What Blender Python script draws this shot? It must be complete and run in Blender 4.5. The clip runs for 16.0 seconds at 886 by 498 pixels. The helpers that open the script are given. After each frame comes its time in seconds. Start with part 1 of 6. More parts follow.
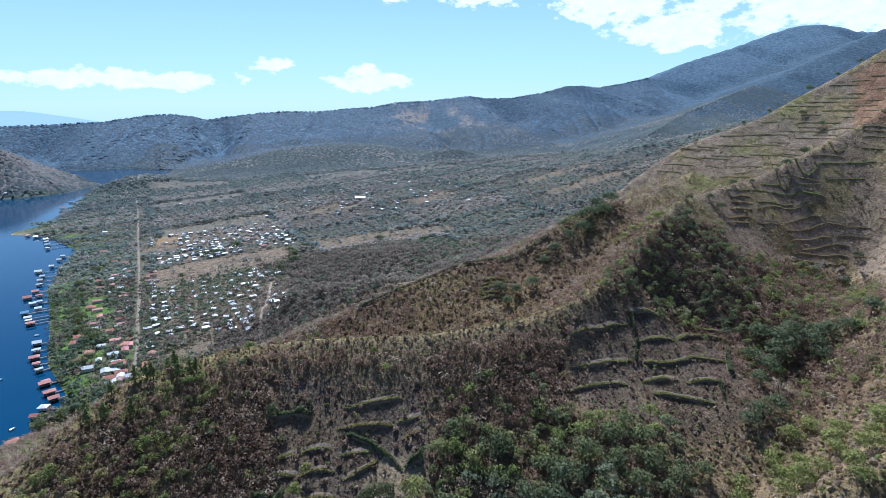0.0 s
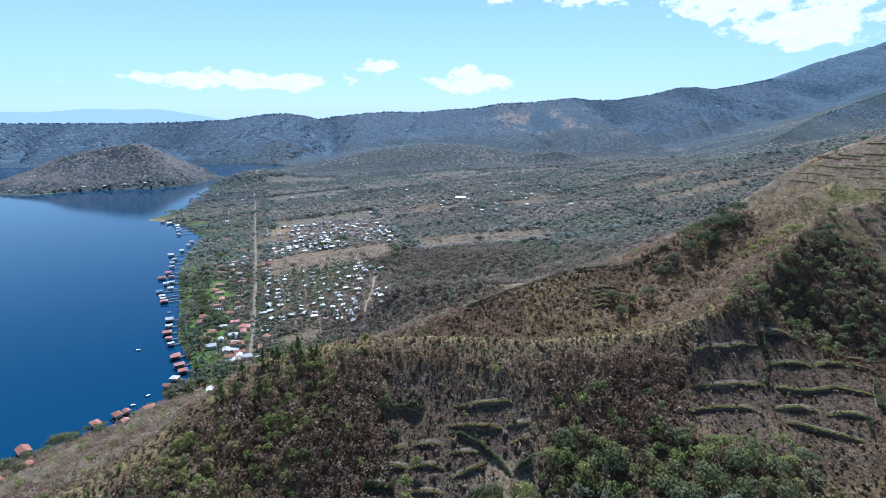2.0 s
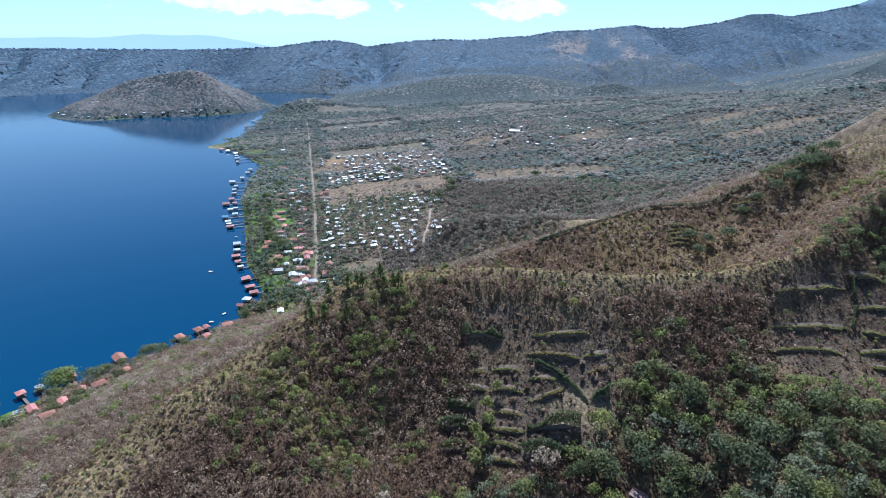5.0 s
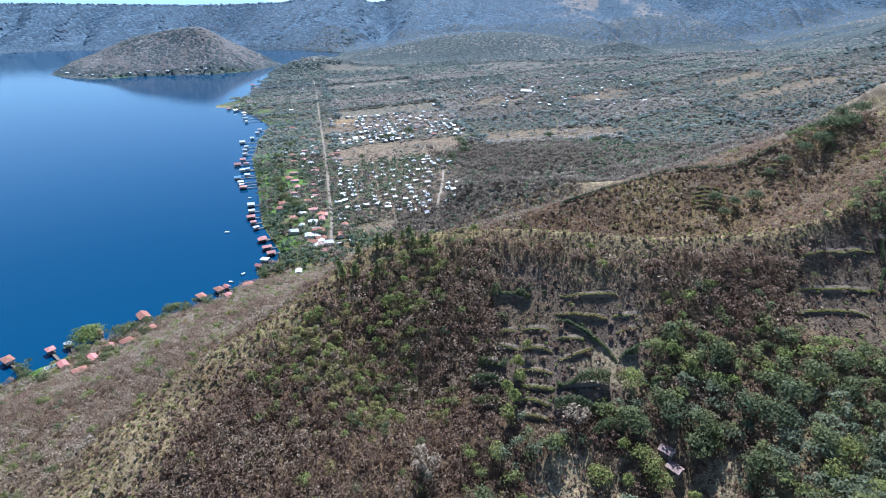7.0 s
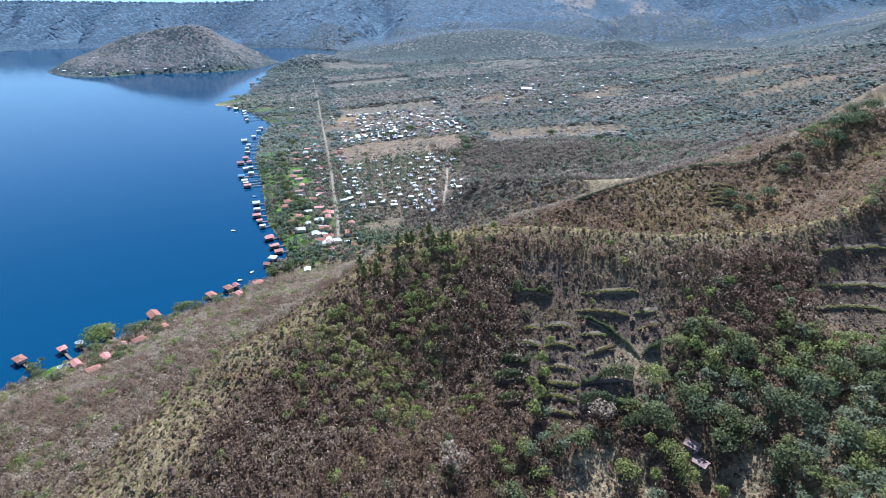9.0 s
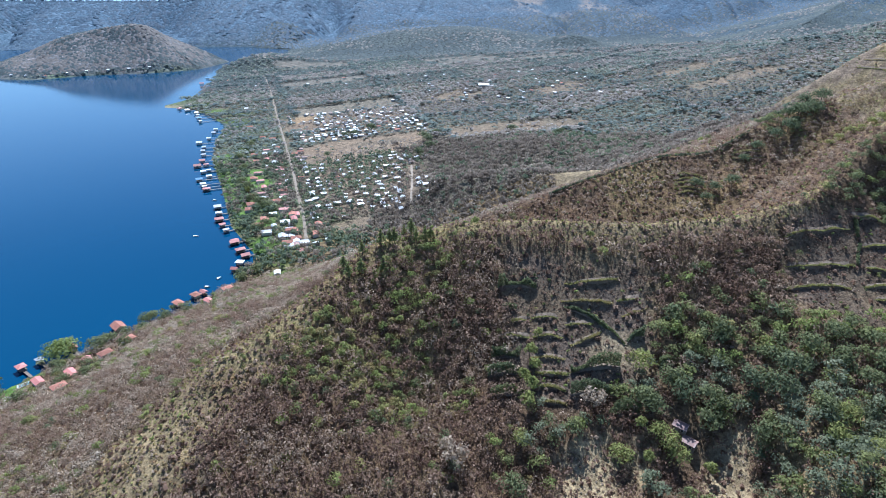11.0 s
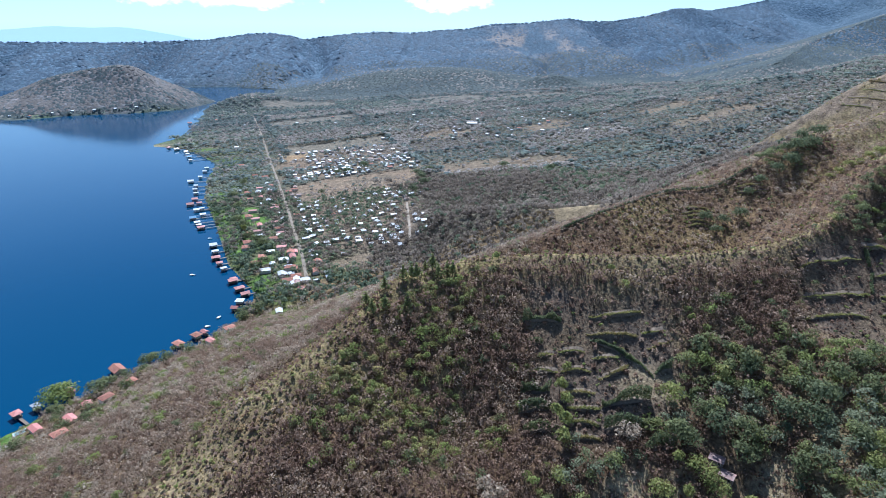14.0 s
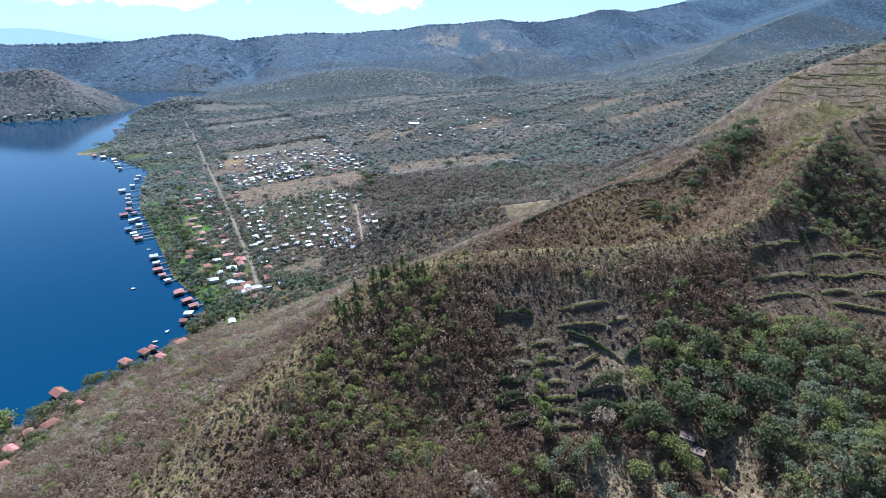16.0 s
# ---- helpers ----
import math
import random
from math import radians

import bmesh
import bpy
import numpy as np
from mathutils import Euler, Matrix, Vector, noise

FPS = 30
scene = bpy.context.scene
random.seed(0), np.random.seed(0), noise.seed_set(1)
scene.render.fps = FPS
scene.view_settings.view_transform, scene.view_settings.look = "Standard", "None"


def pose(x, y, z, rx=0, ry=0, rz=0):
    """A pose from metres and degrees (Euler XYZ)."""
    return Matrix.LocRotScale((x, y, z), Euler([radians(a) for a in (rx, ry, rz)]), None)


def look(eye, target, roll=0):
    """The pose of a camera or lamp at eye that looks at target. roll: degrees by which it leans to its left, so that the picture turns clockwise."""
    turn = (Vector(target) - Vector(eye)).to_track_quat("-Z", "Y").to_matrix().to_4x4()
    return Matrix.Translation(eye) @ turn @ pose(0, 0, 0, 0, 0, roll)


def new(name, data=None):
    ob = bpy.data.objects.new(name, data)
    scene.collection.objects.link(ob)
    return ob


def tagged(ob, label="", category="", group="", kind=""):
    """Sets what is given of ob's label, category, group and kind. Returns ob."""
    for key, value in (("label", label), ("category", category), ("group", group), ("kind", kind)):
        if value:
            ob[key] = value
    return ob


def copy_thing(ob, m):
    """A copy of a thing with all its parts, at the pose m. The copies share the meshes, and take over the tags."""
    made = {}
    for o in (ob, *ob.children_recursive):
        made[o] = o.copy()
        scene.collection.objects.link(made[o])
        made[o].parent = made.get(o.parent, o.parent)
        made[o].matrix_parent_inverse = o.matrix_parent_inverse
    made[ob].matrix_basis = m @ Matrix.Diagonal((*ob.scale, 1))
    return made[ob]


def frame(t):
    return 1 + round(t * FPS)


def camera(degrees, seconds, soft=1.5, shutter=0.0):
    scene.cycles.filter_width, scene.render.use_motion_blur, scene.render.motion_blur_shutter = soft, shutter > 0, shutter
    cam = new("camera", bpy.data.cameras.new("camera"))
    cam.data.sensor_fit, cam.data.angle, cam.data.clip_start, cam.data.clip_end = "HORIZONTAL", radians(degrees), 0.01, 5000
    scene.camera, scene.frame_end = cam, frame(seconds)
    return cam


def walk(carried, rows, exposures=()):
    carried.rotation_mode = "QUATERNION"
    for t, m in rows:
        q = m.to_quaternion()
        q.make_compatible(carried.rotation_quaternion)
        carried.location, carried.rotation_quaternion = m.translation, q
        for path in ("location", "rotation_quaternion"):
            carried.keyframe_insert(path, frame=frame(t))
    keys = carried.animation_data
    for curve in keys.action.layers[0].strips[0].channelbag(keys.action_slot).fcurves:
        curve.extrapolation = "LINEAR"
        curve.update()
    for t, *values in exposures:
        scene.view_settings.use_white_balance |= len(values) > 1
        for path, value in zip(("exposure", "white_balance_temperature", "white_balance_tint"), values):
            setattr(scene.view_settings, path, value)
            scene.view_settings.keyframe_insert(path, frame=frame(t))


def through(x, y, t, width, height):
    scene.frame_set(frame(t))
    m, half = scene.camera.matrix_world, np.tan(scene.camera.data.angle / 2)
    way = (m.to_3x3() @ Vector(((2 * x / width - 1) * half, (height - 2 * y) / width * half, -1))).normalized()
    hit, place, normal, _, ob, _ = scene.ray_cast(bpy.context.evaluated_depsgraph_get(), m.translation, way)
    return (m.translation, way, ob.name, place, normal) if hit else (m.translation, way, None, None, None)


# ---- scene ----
cam = camera(77.3, 16.0, soft=0.4)
PATH = [
    (0, (0.631, 0.272, 188.650), (0.5952, 2.2057, 188.1408), -0.37),
    (0.5, (-1.351, 0.496, 188.580), (-1.3832, 2.4300, 188.0706), -0.27),
    (1, (-3.543, 0.407, 188.793), (-3.6124, 2.3398, 188.2852), -0.30),
    (1.5, (-5.689, 0.292, 188.951), (-5.8861, 2.2162, 188.4432), -0.19),
    (2, (-7.806, -0.093, 188.919), (-8.1731, 1.8069, 188.4146), -0.01),
    (2.5, (-9.794, -0.550, 188.883), (-10.2339, 1.3334, 188.3753), 0.05),
    (3, (-11.864, -0.976, 188.944), (-12.3398, 0.8948, 188.4198), 0.12),
    (3.5, (-13.837, -1.786, 188.947), (-14.3268, 0.0720, 188.3923), 0.10),
    (4, (-16.398, -3.036, 188.743), (-16.8914, -1.1962, 188.1324), 0.18),
    (4.5, (-18.772, -4.421, 188.632), (-19.2688, -2.6046, 187.9592), 0.26),
    (7, (-29.746, -9.449, 188.707), (-30.2416, -7.7104, 187.8515), 0.47),
    (7.5, (-31.964, -10.342, 188.808), (-32.4634, -8.6048, 187.9509), 0.46),
    (8, (-34.196, -11.284, 188.898), (-34.6956, -9.5478, 188.0391), 0.46),
    (10.5, (-45.306, -14.794, 188.725), (-45.6835, -13.0328, 187.8568), 0.44),
    (11, (-47.766, -15.336, 188.651), (-48.0977, -13.5659, 187.7819), 0.38),
    (11.5, (-50.368, -15.890, 188.645), (-50.6761, -14.1154, 187.7748), 0.49),
    (12, (-52.859, -16.423, 188.680), (-53.1633, -14.6470, 187.8120), 0.40),
    (12.5, (-55.326, -16.786, 188.681), (-55.6310, -15.0018, 187.8305), 0.41),
    (13, (-57.900, -17.217, 188.679), (-58.2111, -15.4164, 187.8671), 0.42),
    (13.5, (-60.452, -17.524, 188.510), (-60.7647, -15.7052, 187.7392), 0.44),
    (14, (-62.920, -18.014, 188.196), (-63.1964, -16.1809, 187.4464), 0.47),
    (14.5, (-65.523, -18.459, 188.003), (-65.7506, -16.6188, 187.2545), 0.51),
    (15, (-67.893, -18.698, 187.820), (-68.0594, -16.8508, 187.0726), 0.46),
    (15.5, (-70.537, -19.112, 187.730), (-70.6409, -17.2593, 186.9838), 0.41),
    (16, (-73.312, -19.366, 187.623), (-73.3778, -17.5114, 186.8770), 0.44),
]
walk(cam, [(t, look(eye, target, roll)) for t, eye, target, roll in PATH],
     exposures=[(0.0, 0.45, 5070, 10), (4.0, 0.45, 5070, 10), (6.8, 0.88, 5070, 10), (11.0, 0.88, 5070, 10), (12.5, 0.85, 5070, 10), (14.0, 0.7, 5070, 10), (16.0, 0.63, 5070, 10)])

# ---- sky, sun ----
SUN_HIGH, SUN_TURN = radians(54), radians(-12)
world = bpy.data.worlds.new("sky")
scene.world = world
world.use_nodes = True
wt = world.node_tree
wt.nodes.clear()


def wnode(kind, **values):
    n = wt.nodes.new(kind)
    for key, value in values.items():
        setattr(n, key, value)
    return n


sky = wnode("ShaderNodeTexSky", sky_type="NISHITA", sun_disc=False, sun_elevation=SUN_HIGH, sun_rotation=SUN_TURN, altitude=900, air_density=1.0,
            dust_density=0.0, ozone_density=2.0)
sky_light = wnode("ShaderNodeBackground")
sky_light.inputs["Strength"].default_value = 0.072
sky_out = wnode("ShaderNodeOutputWorld")

# fair-weather clouds: degrees to the right of north, degrees up, half width, half height
CLOUDS = [(-31, 2.2, 11, 0.85), (-26, 2.1, 5, 0.9), (-17.2, 3.6, 2.4, 0.75), (-8, 2.0, 4.6, 1.0), (-8.5, 3.0, 1.6, 1.1), (-6, 10.2, 2.2, 1.0), (3, 9.8, 3.6, 1.3),
          (12, 9.2, 3.6, 1.3), (16, 8.6, 5.5, 2.0), (20.5, 6.2, 6.5, 1.7), (31, 8.0, 8.0, 2.8), (38, 6.5, 7, 2.6), (24, 8.5, 3, 1.0), (60, 7, 12, 3), (-75, 5, 14, 2)]


def wmath(operation, a, b=0.0, c=0.0):
    n = wnode("ShaderNodeMath", operation=operation)
    for i, v in enumerate((a, b, c)):
        if isinstance(v, (int, float)):
            n.inputs[i].default_value = v
        else:
            wt.links.new(v, n.inputs[i])
    return n.outputs[0]


way = wnode("ShaderNodeTexCoord").outputs["Generated"]
split = wnode("ShaderNodeSeparateXYZ")
wt.links.new(way, split.inputs[0])
turn = wmath("MULTIPLY", wmath("ARCTAN2", split.outputs[0], split.outputs[1]), 57.2958)
lift = wmath("MULTIPLY", wmath("ARCSINE", split.outputs[2]), 57.2958)
cloud = None
for turn_0, lift_0, wide_0, tall_0 in CLOUDS:
    u = wmath("MULTIPLY_ADD", turn, 1 / wide_0, -turn_0 / wide_0)
    v = wmath("MULTIPLY_ADD", lift, 1 / tall_0, -lift_0 / tall_0)
    d = wmath("SQRT", wmath("MULTIPLY_ADD", u, u, wmath("MULTIPLY", v, v)))
    one = wmath("SUBTRACT", 1.0, d)
    cloud = one if cloud is None else wmath("MAXIMUM", cloud, one)


def wnoise(scale, detail):
    flat = wnode("ShaderNodeCombineXYZ")
    wt.links.new(turn, flat.inputs[0])
    wt.links.new(wmath("MULTIPLY", lift, 1.7), flat.inputs[1])
    n = wnode("ShaderNodeTexNoise")
    wt.links.new(flat.outputs[0], n.inputs["Vector"])
    n.inputs["Scale"].default_value, n.inputs["Detail"].default_value, n.inputs["Roughness"].default_value = scale, detail, 0.62
    return n.outputs["Fac"]


puffs = wnoise(0.42, 7)
dense = wmath("ADD", cloud, wmath("MULTIPLY_ADD", puffs, 2.7, -1.3))
veil = wnode("ShaderNodeMapRange", interpolation_type="SMOOTHSTEP")
wt.links.new(dense, veil.inputs[0])
for i, v in ((1, 0.08), (2, 0.42), (3, 0.0), (4, 1.0)):
    veil.inputs[i].default_value = v
body = wnode("ShaderNodeMix", data_type="RGBA")
wt.links.new(wnoise(0.75, 4), body.inputs[0])
body.inputs[6].default_value, body.inputs[7].default_value = (8.6, 9.2, 10.0, 1), (13.5, 13.6, 13.7, 1)
whole = wnode("ShaderNodeMix", data_type="RGBA")
wt.links.new(veil.outputs[0], whole.inputs[0])
hazy = wnode("ShaderNodeMapRange", interpolation_type="SMOOTHSTEP")
wt.links.new(lift, hazy.inputs[0])
for i, v in ((1, 24.0), (2, -1.0), (3, 0.0), (4, 0.72)):
    hazy.inputs[i].default_value = v
low_sky = wnode("ShaderNodeMix", data_type="RGBA")
wt.links.new(hazy.outputs[0], low_sky.inputs[0])
wt.links.new(sky.outputs[0], low_sky.inputs[6])
low_sky.inputs[7].default_value = (6.5, 9.25, 11.2, 1)
wt.links.new(low_sky.outputs[2], whole.inputs[6])
wt.links.new(body.outputs[2], whole.inputs[7])
wt.links.new(whole.outputs[2], sky_light.inputs["Color"])
wt.links.new(sky_light.outputs[0], sky_out.inputs["Surface"])

lamp = bpy.data.lights.new("sun", "SUN")
lamp.energy, lamp.angle, lamp.color = 5.0, radians(0.53), (1.0, 0.95, 0.87)
to_sun = Vector((math.sin(SUN_TURN) * math.cos(SUN_HIGH), math.cos(SUN_TURN) * math.cos(SUN_HIGH), math.sin(SUN_HIGH)))
sun = new("sun", lamp)
sun.matrix_world = look(to_sun * 900, (0, 0, 0))

# ---- the lie of the land: shorelines, ridges and hills ----
SHORE = [(-420, -260), (-360, -20), (-330, 90), (-308, 162), (-296, 190), (-284, 213), (-265, 246), (-250, 280), (-256, 327),
         (-305, 376), (-369, 468), (-430, 550), (-470, 625), (-505, 706), (-575, 768), (-625, 797), (-684, 806), (-676, 840), (-668, 880),
         (-713, 988), (-772, 1121), (-822, 1235), (-815, 1380), (-800, 1540), (-830, 1640), (-1000, 1690), (-1250, 1600),
         (-1500, 1480), (-1690, 1390), (-1760, 1260), (-2200, 900), (-3200, 300), (-3600, -260)]
ISLAND = [(-1261, 1012), (-1180, 985), (-1107, 991), (-1032, 1072), (-923, 1135), (-862, 1211), (-866, 1340), (-960, 1420),
          (-1120, 1470), (-1330, 1400), (-1390, 1180)]


def to_polygon(x, y, corners):
    """Distance to a closed outline, positive inside it."""
    best, inside = np.full(x.shape, 1e9), np.zeros(x.shape, bool)
    for (ax, ay), (bx, by) in zip(corners, corners[1:] + corners[:1]):
        dx, dy = bx - ax, by - ay
        k = np.clip(((x - ax) * dx + (y - ay) * dy) / (dx * dx + dy * dy), 0, 1)
        best = np.minimum(best, np.hypot(x - ax - k * dx, y - ay - k * dy))
        if ay != by:
            inside ^= ((ay > y) != (by > y)) & (x < dx * (y - ay) / dy + ax)
    return np.where(inside, best, -best)


def value_noise(x, y, seed=0):
    """Smooth noise between 0 and 1 with a grain of one unit."""
    ix, iy = np.floor(x).astype(np.int64), np.floor(y).astype(np.int64)
    fx, fy = x - ix, y - iy
    fx, fy = fx * fx * (3 - 2 * fx), fy * fy * (3 - 2 * fy)

    def rnd(a, b):
        h = (a * 374761393 + b * 668265263 + seed * 974711) & 0xFFFFFFFF
        h = ((h ^ (h >> 13)) * 1274126177) & 0xFFFFFFFF
        return ((h ^ (h >> 16)) & 0xFFFF) / 65535.0

    low = rnd(ix, iy) * (1 - fx) + rnd(ix + 1, iy) * fx
    high = rnd(ix, iy + 1) * (1 - fx) + rnd(ix + 1, iy + 1) * fx
    return low * (1 - fy) + high * fy


def fbm(x, y, size, octaves=4, seed=0):
    total, gain = 0.0, 0.5
    for n in range(octaves):
        total = total + gain * (value_noise(x / size, y / size, seed + n) * 2 - 1)
        size, gain = size / 2.03, gain / 2
    return total


def along(x, y, crest):
    """Distance to a line, the line's height there, and the side (positive: to the left of its run)."""
    best, z, side = np.full(x.shape, 1e9), np.zeros(x.shape), np.zeros(x.shape)
    for (ax, ay, az), (bx, by, bz) in zip(crest, crest[1:]):
        dx, dy = bx - ax, by - ay
        k = np.clip(((x - ax) * dx + (y - ay) * dy) / (dx * dx + dy * dy), 0, 1)
        d = np.hypot(x - ax - k * dx, y - ay - k * dy)
        near = d < best
        best, z = np.where(near, d, best), np.where(near, az + k * (bz - az), z)
        side = np.where(near, np.sign(dx * (y - ay) - dy * (x - ax)), side)
    return best, z, side


def run_of(x, y, line):
    """How far along a line the nearest point lies."""
    best, run, done = np.full(x.shape, 1e9), np.zeros(x.shape), 0.0
    for (ax, ay, _), (bx, by, _) in zip(line, line[1:]):
        dx, dy = bx - ax, by - ay
        n = math.hypot(dx, dy)
        k = np.clip(((x - ax) * dx + (y - ay) * dy) / (n * n), 0, 1)
        d = np.hypot(x - ax - k * dx, y - ay - k * dy)
        best, run, done = np.minimum(best, d), np.where(d < best, done + k * n, run), done + n
    return run


def gullies(run, d, size, seed):
    """Ravines that run down a mountainside, one in the middle of each, none on the spurs between."""
    n = value_noise(run / size, d / (size * 6), seed) - 0.5
    return np.clip(1 - 4.2 * np.abs(n), 0, 1)


def smooth_max(a, b, k):
    h = np.clip(0.5 + 0.5 * (a - b) / k, 0, 1)
    return b + (a - b) * h + k * h * (1 - h)


# crest, slope on its left, slope on its right, drop and run of a steep brow on the left, on the right
FRONT_RIDGE = [(420, 400, 270), (312, 382, 207), (259, 362, 174), (189, 333, 152), (150, 305, 146), (112, 272, 142), (93, 249, 134),
               (70, 222, 127), (50, 209, 114), (25, 199, 108), (-10, 193, 105), (-50, 191, 104), (-80, 184, 103), (-107, 170, 99),
               (-120, 154, 91), (-133, 136, 82), (-147, 124, 75), (-155, 95, 64), (-158, 60, 56), (-165, -30, 45)]
SECOND_RIDGE = [(150, 345, 148), (110, 312, 140), (70, 288, 131), (35, 273, 120), (3, 262, 111), (-25, 250, 103), (-55, 238, 93), (-85, 228, 82)]
MOUNTAIN = [(100, 450, 94), (120, 447, 108), (136, 445, 122), (156, 441, 139), (175, 439, 153), (195, 437, 162), (211, 436, 168), (227, 434, 174),
            (245, 432, 184), (267, 431, 197), (289, 430, 210), (313, 429, 225), (344, 428, 241), (420, 425, 286), (700, 415, 430)]
NEAR_SPUR = [(12, 92, 58), (38, 108, 69), (70, 118, 76), (112, 125, 95), (150, 140, 115), (300, 200, 200)]
FOREST_HILL = [(110, 360, 98), (60, 385, 76), (-16, 406, 58), (-80, 425, 44), (-150, 450, 24)]
BENCH = [(-128, 40, 54), (-95, 80, 56), (-30, 95, 57), (40, 60, 60)]
RIM = [(-3300, 900, 130), (-2131, 1687, 123), (-1569, 1941, 119), (-1427, 1994, 124), (-1278, 2049, 129), (-1145, 2098, 150), (-1064, 2128, 155), (-989, 2148, 146),
       (-939, 2160, 133), (-790, 2198, 152), (-671, 2242, 161), (-548, 2290, 158), (-419, 2340, 170), (-331, 2374, 174), (-240, 2413, 192), (-99, 2472, 198),
       (-2, 2513, 209), (73, 2549, 217), (156, 2600, 207), (273, 2670, 209), (435, 2791, 233), (566, 2914, 265), (673, 3012, 270), (779, 3106, 263),
       (947, 3257, 287), (1204, 3462, 334), (1395, 3587, 411), (1782, 3740, 520), (2050, 3820, 610), (2260, 3880, 668), (2420, 3885, 672), (2600, 3840, 622),
       (3000, 3500, 560)]
FAR_SHOULDER = [(2347, 3246, 567), (1500, 2700, 300), (900, 2200, 150), (600, 1700, 100)]
HILLS = [(-380, 1760, 330, 230, 58), (-5, 1600, 80, 60, 26), (-735, 1290, 110, 90, 24), (700, 900, 380, 300, 60)]


def brow(d, drop, run, slope):
    return drop * (1 - np.exp(-d / run)) + slope * d


def height(x, y):
    x, y = np.asarray(x, float), np.asarray(y, float)
    s = -to_polygon(x, y, SHORE)
    land = np.clip(s, 0, None)
    far = np.clip(land, 0, 1100)
    z = 1.3 * (1 - np.exp(-land / 5)) + 0.035 * far + 6e-5 * far**2
    z = z * (1 - 0.75 * np.clip((y - 1050) / 700, 0, 1) * np.clip((900 - x) / 500, 0, 1))
    z = z + fbm(x, y, 120, 3, 5) * np.clip(land / 60, 0, 3)
    for cx, cy, rx, ry, up in HILLS:
        z = z + up * np.exp(-(((x - cx) / rx) ** 2 + ((y - cy) / ry) ** 2) ** 1.3)
    wild = fbm(x, y, 46, 4, 11)
    d, c, side = along(x, y, RIM)
    run = run_of(x, y, RIM) + 90 * fbm(x, y, 260, 2, 33)
    cut = 58 * gullies(run, d, 260, 34) + 7 * gullies(run + 0.3 * d, d, 90, 35) - 18
    cut = cut * np.clip((d - 12) / 150, 0, 1) * np.clip((680 - d) / 260, 0, 1)
    cut = cut * (1 - 0.8 * np.exp(-(((x + 60) / 260) ** 2 + ((y - 2270) / 190) ** 2)))
    z = smooth_max(z, c - brow(d, 60, 260, 0.22) - cut + 9 * fbm(x, y, 130, 3, 3) * np.clip(d / 200, 0.1, 1), 16)
    d, c, side = along(x, y, FAR_SHOULDER)
    run = run_of(x, y, FAR_SHOULDER) + 120 * fbm(x, y, 300, 2, 36)
    z = smooth_max(z, c - 0.3 * d - (26 * gullies(run, d, 260, 37) + 9 * gullies(run, d, 110, 38)) * np.clip(d / 200, 0, 1), 40)
    d, c, side = along(x, y, FOREST_HILL)
    z = smooth_max(z, c - brow(d, 8, 30, 0.27) + 2.5 * wild, 8)
    d, c, side = along(x, y, MOUNTAIN)
    z = smooth_max(z, c - np.where(side < 0, brow(d, 6, 30, 0.47), 0.55 * d) + 2.5 * wild * np.clip(d / 20, 0.2, 1), 8)
    d, c, side = along(x, y, SECOND_RIDGE)
    z = smooth_max(z, c - np.where(side > 0, brow(d, 4, 20, 0.36), 0.55 * d) + 1.5 * wild * np.clip(d / 20, 0.2, 1), 4)
    d, c, side = along(x, y, BENCH)
    z = smooth_max(z, c - 0.5 * np.clip(d - 45, 0, None), 4)
    d, c, side = along(x, y, NEAR_SPUR)
    z = smooth_max(z, c - brow(d, 3, 20, 0.52) + 1.5 * wild * np.clip(d / 20, 0.2, 1), 4)
    front = np.full(x.shape, -999.0)
    for a, b in zip(FRONT_RIDGE, FRONT_RIDGE[1:]):
        d, c, side = along(x, y, [a, b])
        soft_lip = 9 if b[0] < -60 else 4
        d = np.where((side > 0) & (b[0] < 60), np.hypot(d, soft_lip) - soft_lip, d)
        steep = brow(d, 36, 52, 0.05) + 0.3 * np.clip(d - 68, 0, None) if b[0] < -118 else brow(d, 36, 45, 0.17) + 0.33 * np.clip(d - 68, 0, None) if b[0] < 60 else brow(d, 14, 16, 0.6) if b[0] < 110 else brow(d, 14, 55, 0.6)
        face = np.where(side > 0, steep, brow(d, 4, 16, 0.42 if b[0] < -133 else 0.66))
        front = smooth_max(front, c - face + 1.8 * wild * np.clip(d / 15, 0.25, 1), 1.5)
    z = smooth_max(z, front, 3)
    for cx, cy, r, up in LUMPS:
        z = z + up * np.exp(-((x - cx) ** 2 + (y - cy) ** 2) / (r * r))
    z = np.maximum(z, 1.3 * (1 - np.exp(-land / 5)) + 0.03 * np.clip(land, 0, 400))
    z = np.where(y > 1050, np.minimum(z, 1.3 + 0.4 * land), z)
    isle = to_polygon(x, y, ISLAND)
    crown = 22 * (1 - np.exp(-np.clip(isle, 0, None) / 50)) + 12 * fbm(x, y, 150, 3, 8) * np.clip(isle / 90, 0, 1)
    crown = crown + np.clip(isle / 150, 0, 1) ** 0.8 * (78 * np.exp(-(((x + 1035) / 180) ** 2 + ((y - 1235) / 150) ** 2) ** 0.75) + 12 * np.exp(-(((x + 1190) / 110) ** 2 + ((y - 1200) / 120) ** 2)))
    bed = -np.minimum(12, 0.25 * np.clip(-np.maximum(isle, s), 0, None)) - 0.4
    return np.where(isle > 0, crown, np.where(s > 0, z, bed))


